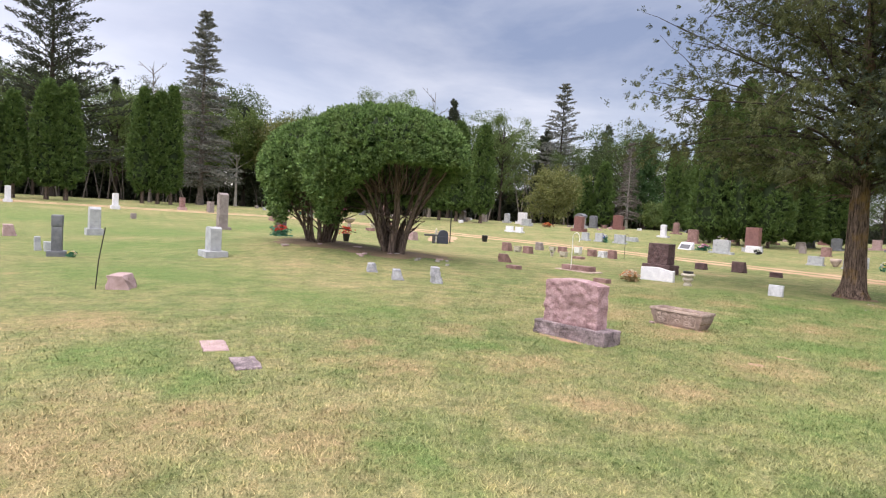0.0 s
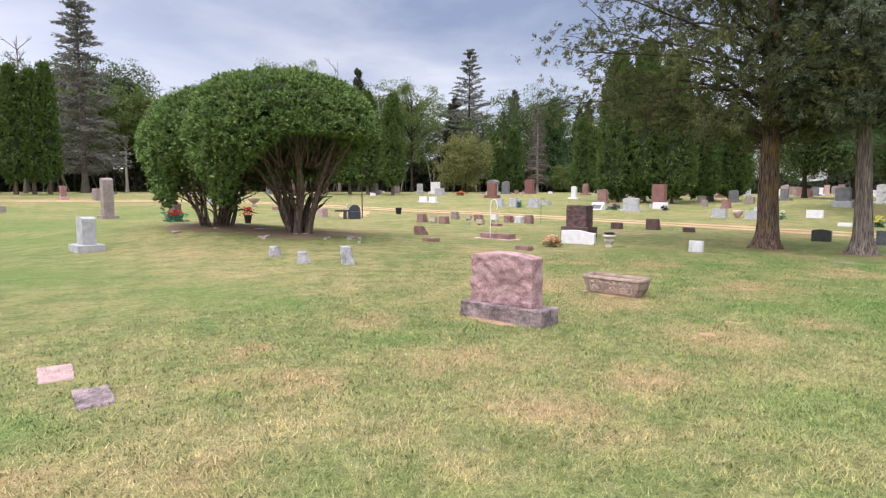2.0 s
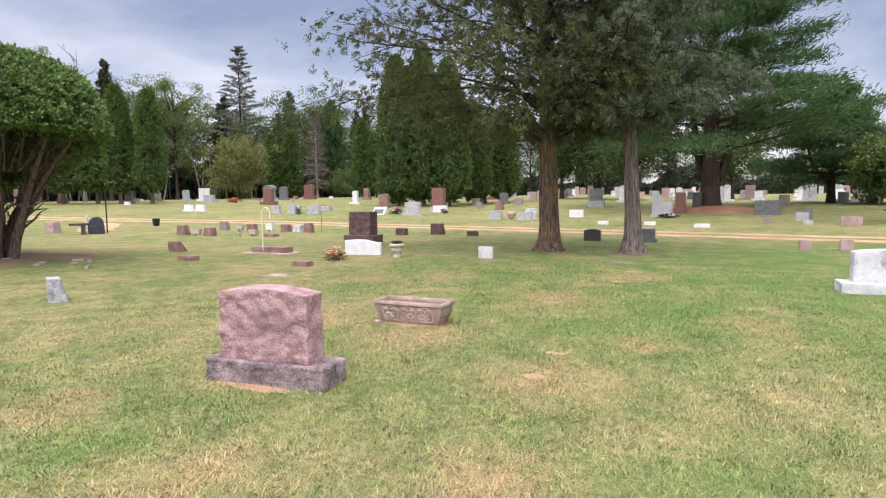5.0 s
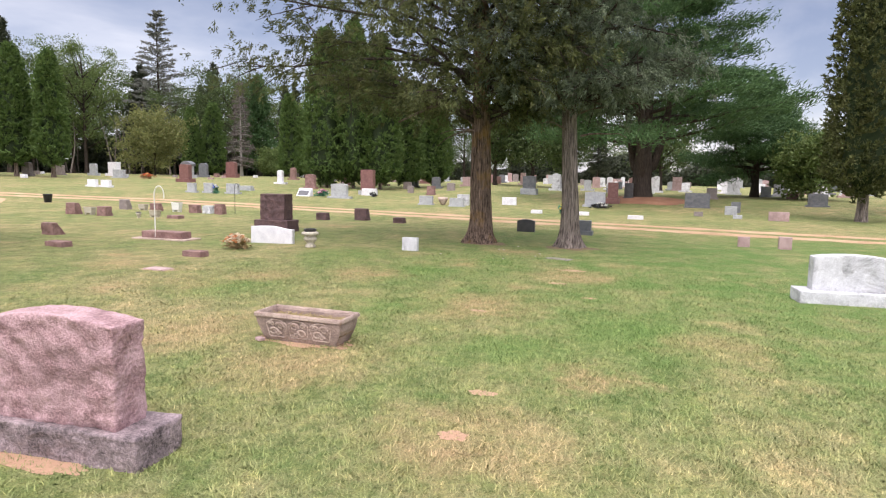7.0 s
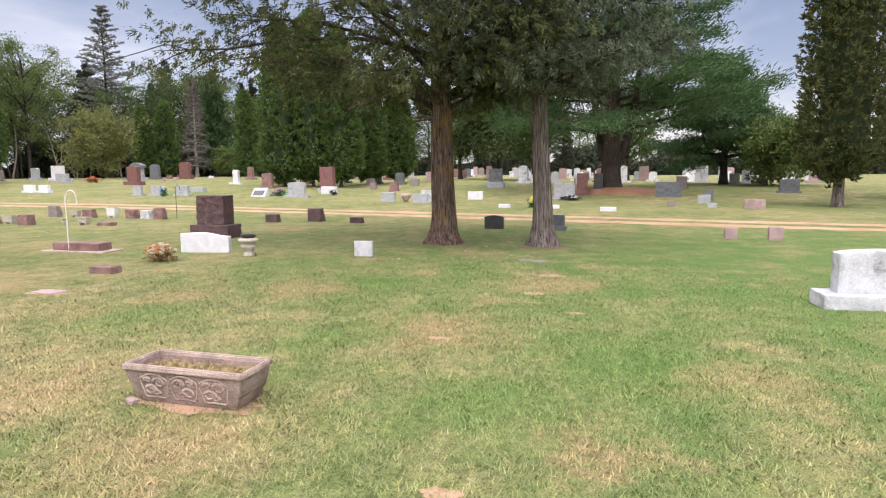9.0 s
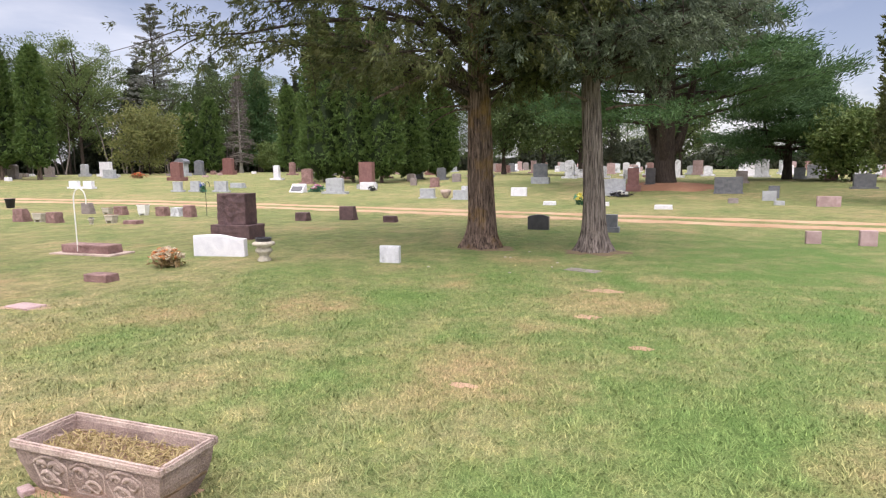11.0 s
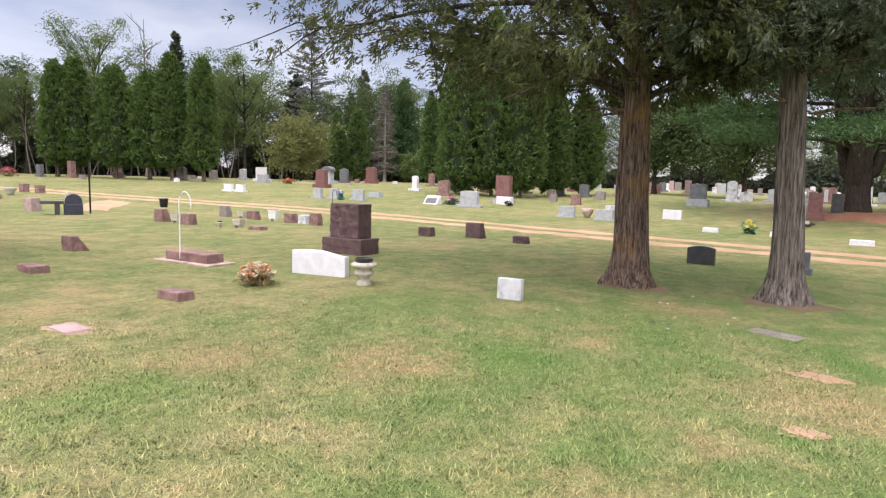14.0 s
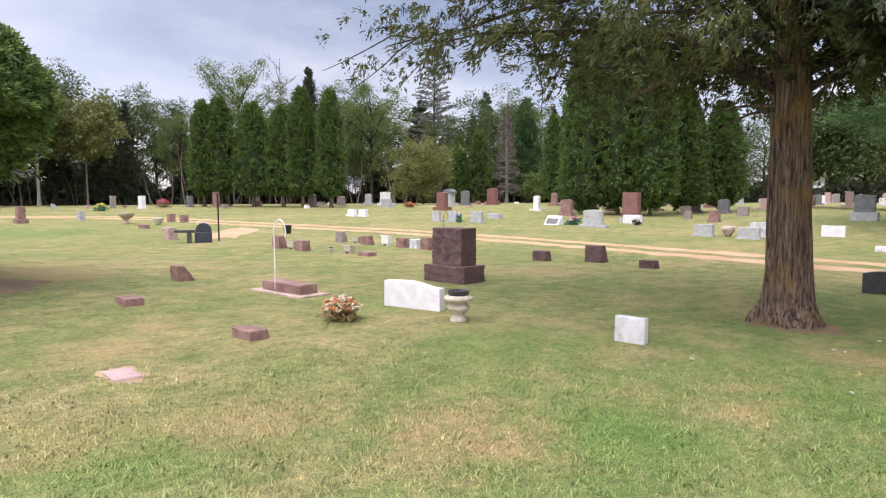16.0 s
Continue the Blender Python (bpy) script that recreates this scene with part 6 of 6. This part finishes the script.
pt = thing("planter", 36.18, 13.56, "brown bowl planter between pale stones", "planter", "far planters")
part("bowl", lathe([(0.1, -0.02), (0.13, 0.06), (0.25, 0.25), (0.28, 0.4), (0.24, 0.42), (0.2, 0.36)], 20), CEMENT, pt)

# shepherd's hooks and posts


def hook(x, y, h, mat, label, reach=0.17, r=0.012, yaw=-60, lean=0.0):
    ob = thing("garden_hook", x, y, label, "garden hook", "garden hooks", yaw=yaw)
    pts = [(0, 0, -0.15), (lean * 0.3, 0, h * 0.3), (lean * 0.65, 0, h * 0.62), (lean, 0, h - reach)]
    for k in range(1, 12):
        a = math.pi * k / 11 * 1.12
        pts.append((lean + reach / 2 - math.cos(a) * reach / 2, 0, h - reach + math.sin(a) * reach))
    part("rod", tubes_mesh("rod", [(pts, np.full(len(pts), r))], mat, 8), mat, ob)
    return ob


hook(15.68, 13.62, 1.27, WHITE_PAINT, "white shepherd's hook standing by the long marker", 0.22, 0.013)
hook(24.25, 18.0, 1.2, IRON, "thin dark shepherd's hook by the row of stones", 0.14, 0.009)
post = thing("metal_post", 21.4, 27.9, "tall black metal post standing by the black bench", "post")
part("shaft", tubes_mesh("shaft", [(((0, 0, -0.3), (0, 0, 0.9), (0, 0, 1.87)), (0.032, 0.032, 0.03))], IRON, 10), IRON, post)
part("cap", lathe([(0.034, 1.86), (0.036, 1.88), (0.02, 1.9), (0.004, 1.905)], 10), IRON, post)
rod = thing("metal_rod", 1.5, 11.72, "thin leaning dark rod beside the pink boulder", "rod", yaw=0)
part("shaft", tubes_mesh("shaft", [(((0, 0, -0.2), (0.06, 0.02, 0.5), (0.15, 0.03, 1.06)), (0.01, 0.01, 0.009))], IRON, 7), IRON, rod)


def memorial_bench(x, y, yaw):
    """A black granite bench seat beside a dark rounded stone."""
    ob = thing("memorial_bench", x, y, "black granite bench joined to a dark rounded blue-black stone", "bench", yaw=yaw)
    part("seat", block(0.75, 0.36, 0.1, 2, None, 0, 1, 0, 0.015, 0.4), BLACK, ob, "", pose(-0.32, 0, 0))
    part("support", block(0.16, 0.3, 0.42, 2, None, 0, 1, 0, 0.012, -0.02), BLACK, ob, "", pose(-0.16, 0, 0))
    part("stone", block(0.62, 0.34, 0.44, 5, None, 0.006, 5, 1, 0.02, -0.03), SLATE_BLUE, ob, "ribbed blue-black stone", pose(0.35, 0, 0))
    part("rounded_top", block(0.56, 0.32, 0.36, 10, lambda u: 0.25 + 0.75 * math.sqrt(max(0.0, 1 - (2 * u - 1) ** 2)), 0.004, 5, 2, 0.02, 0.405), SLATE_BLUE, ob, "", pose(0.36, 0, 0))
    return ob


memorial_bench(20.3, 27.7, -28)
st = thing("statuette", 20.85, 28.5, "small pale cement ornament beside the bench", "ornament")
part("body", lathe([(0.1, -0.02), (0.11, 0.1), (0.07, 0.3), (0.09, 0.5), (0.05, 0.62), (0.06, 0.72), (0.02, 0.8)], 14), PLANTER_WHITE, st)
mon = thing("urn_monument", 53.4, 46.2, "grey granite monument with a draped urn on top", "gravestone", "headstones", yaw=90)
part("base", block(1.4, 0.9, 0.35, 2, None, 0, 1, 0, 0.02, -0.05), GREY, mon)
part("die", block(0.95, 0.6, 0.85, 2, None, 0, 1, 0, 0.03, 0.296), GREY, mon)
part("cap", block(1.25, 0.75, 0.5, 5, arch(0.5), 0, 1, 0, 0.04, 1.142), DGREY, mon, "dark weathered rounded cap")

# bare spots, litter and chips
patch("bare_patch", 6.38, 5.45, 0.1, 0.4, RED_EARTH, "strip of dry earth in front of the pink stone", 0.006, 1.0)
patch("bare_patch", 9.17, 5.38, 0.21, 0.46, RED_EARTH, "dry reddish earth round the planter", 0.006, 2.0)
patch("bare_patch", 8.4, 3.4, 0.06, 0.1, RED_EARTH, "small bare spot in the lawn", 0.005, 3.0)
patch("bare_patch", 7.57, 3.35, 0.07, 0.11, RED_EARTH, "small bare spot in the lawn", 0.005, 4.0)
patch("bare_patch", 12.57, 3.05, 0.07, 0.1, RED_EARTH, "small bare spot in the lawn", 0.005, 5.0)
patch("bare_patch", 11.2, 4.25, 0.06, 0.1, RED_EARTH, "small bare spot in the lawn", 0.005, 6.0)
patch("bare_patch", 13.6, 3.66, 0.09, 0.14, RED_EARTH, "small bare spot in the lawn", 0.005, 14.0)
patch("bare_patch", 15.06, 3.64, 0.12, 0.2, RED_EARTH, "small bare spot in the lawn", 0.005, 15.0)
patch("bare_patch", 12.04, 10.05, 0.17, 0.36, BARE, "dry edge round the flat pink tablet", 0.008, 7.0)
patch("bare_patch", 24.0, 32.2, 1.1, 3.6, DIRT, "orange sandy dirt beside the track", 0.03, 8.0, -0.7)
patch("bare_patch", 10.75, 16.9, 1.7, 1.5, MULCH, "dark needle litter under the yew", 0.02, 9.0)
patch("bare_patch", 9.35, 19.5, 1.6, 1.5, MULCH, "dark needle litter under the yew", 0.02, 10.0)
patch("bare_patch", 18.75, 6.3, 0.45, 0.6, MULCH, "needle litter at the foot of the cedar", 0.004, 11.0)
patch("bare_patch", 18.72, 4.2, 0.42, 0.55, MULCH, "needle litter at the foot of the cedar", 0.004, 12.0)
patch("bare_patch", 42.5, 3.4, 1.9, 2.6, NEEDLES, "red pine needles heaped round the pine's foot", 0.28, 13.0)
rngc = np.random.default_rng(55)
for k in range(16):
    x, y = 10.3 + rngc.normal(0, 0.8), 15.7 + rngc.normal(0, 0.5)
    if k > 10:
        x, y = 9.0 + rngc.normal(0, 0.9), 18.2 + rngc.normal(0, 0.4)
    ob = thing("wood_chip", x, y, "pale wood chip lying under the yews", "wood chip", "wood chips", yaw=float(rngc.uniform(0, 180)))
    part("chip", block(rngc.uniform(0.12, 0.3), rngc.uniform(0.05, 0.12), 0.05, 2, None, 0.012, 9, k, 0.006, -0.005), PALEPINK if k % 2 else BARK_PALE, ob)
for k in range(7):
    ob = thing("stone_chip", 17.3 + rngc.normal(0, 0.5), 5.4 + rngc.normal(0, 0.7), "small pale stone chip in the grass", "stone", "stone chips", yaw=float(rngc.uniform(0, 180)))
    part("chip", block(0.04, 0.025, 0.018, 2, None, 0.006, 12, k, 0.003, -0.004), PLANTER_WHITE, ob)

# ---------------------------------------------------------------- grass blades


def build_grass():
    """Mown blades, thickest where the path runs close."""
    rng = np.random.default_rng(400)
    line = np.array([(-0.1, -0.3), (1.0, 0.9), (2.5, 1.8), (4.4, 2.2), (6.4, 2.7), (8.0, 3.3), (10.2, 4.0)])
    n = 3900000
    x, y = rng.uniform(-6, 30, n), rng.uniform(-9, 26, n)
    d = np.full(n, 99.0)
    for a, b in zip(line, line[1:]):
        t = np.clip(((x - a[0]) * (b - a)[0] + (y - a[1]) * (b - a)[1]) / ((b - a) @ (b - a)), 0, 1)
        d = np.minimum(d, np.hypot(x - a[0] - t * (b - a)[0], y - a[1] - t * (b - a)[1]))
    keep = rng.uniform(0, 1, n) < np.clip(1.25 - d / 6.0, 0.02, 1) * (1 - ease(7, 13, d))
    x, y, d = x[keep], y[keep], d[keep]
    n = len(x)
    clump = 0.6 + 0.7 * (np.sin(x * 7 + np.sin(y * 5)) * np.sin(y * 8 + x * 2) * 0.5 + 0.5)
    ln = rng.uniform(0.014, 0.036, n) * clump
    wd = rng.uniform(0.0022, 0.0048, n) * (1 + d * 0.06)
    a = rng.uniform(0, 2 * np.pi, n)
    lean = rng.uniform(0.5, 2.3, n)
    z = ground_z(x, y)
    dx, dy = np.cos(a), np.sin(a)
    v0 = np.stack([x - dy * wd, y + dx * wd, z - 0.004], 1)
    v1 = np.stack([x + dy * wd, y - dx * wd, z - 0.004], 1)
    v2 = np.stack([x + dx * ln * lean, y + dy * ln * lean, z + ln], 1)
    verts = np.stack([v0, v1, v2], 1).reshape(-1, 3)
    faces = np.arange(3 * n).reshape(-1, 3)
    ob = new("grass", mesh_from("grass", verts, faces, BLADES))
    tagged(ob, "short mown grass blades, green mixed with straw", "grass", kind="stuff")


build_grass()
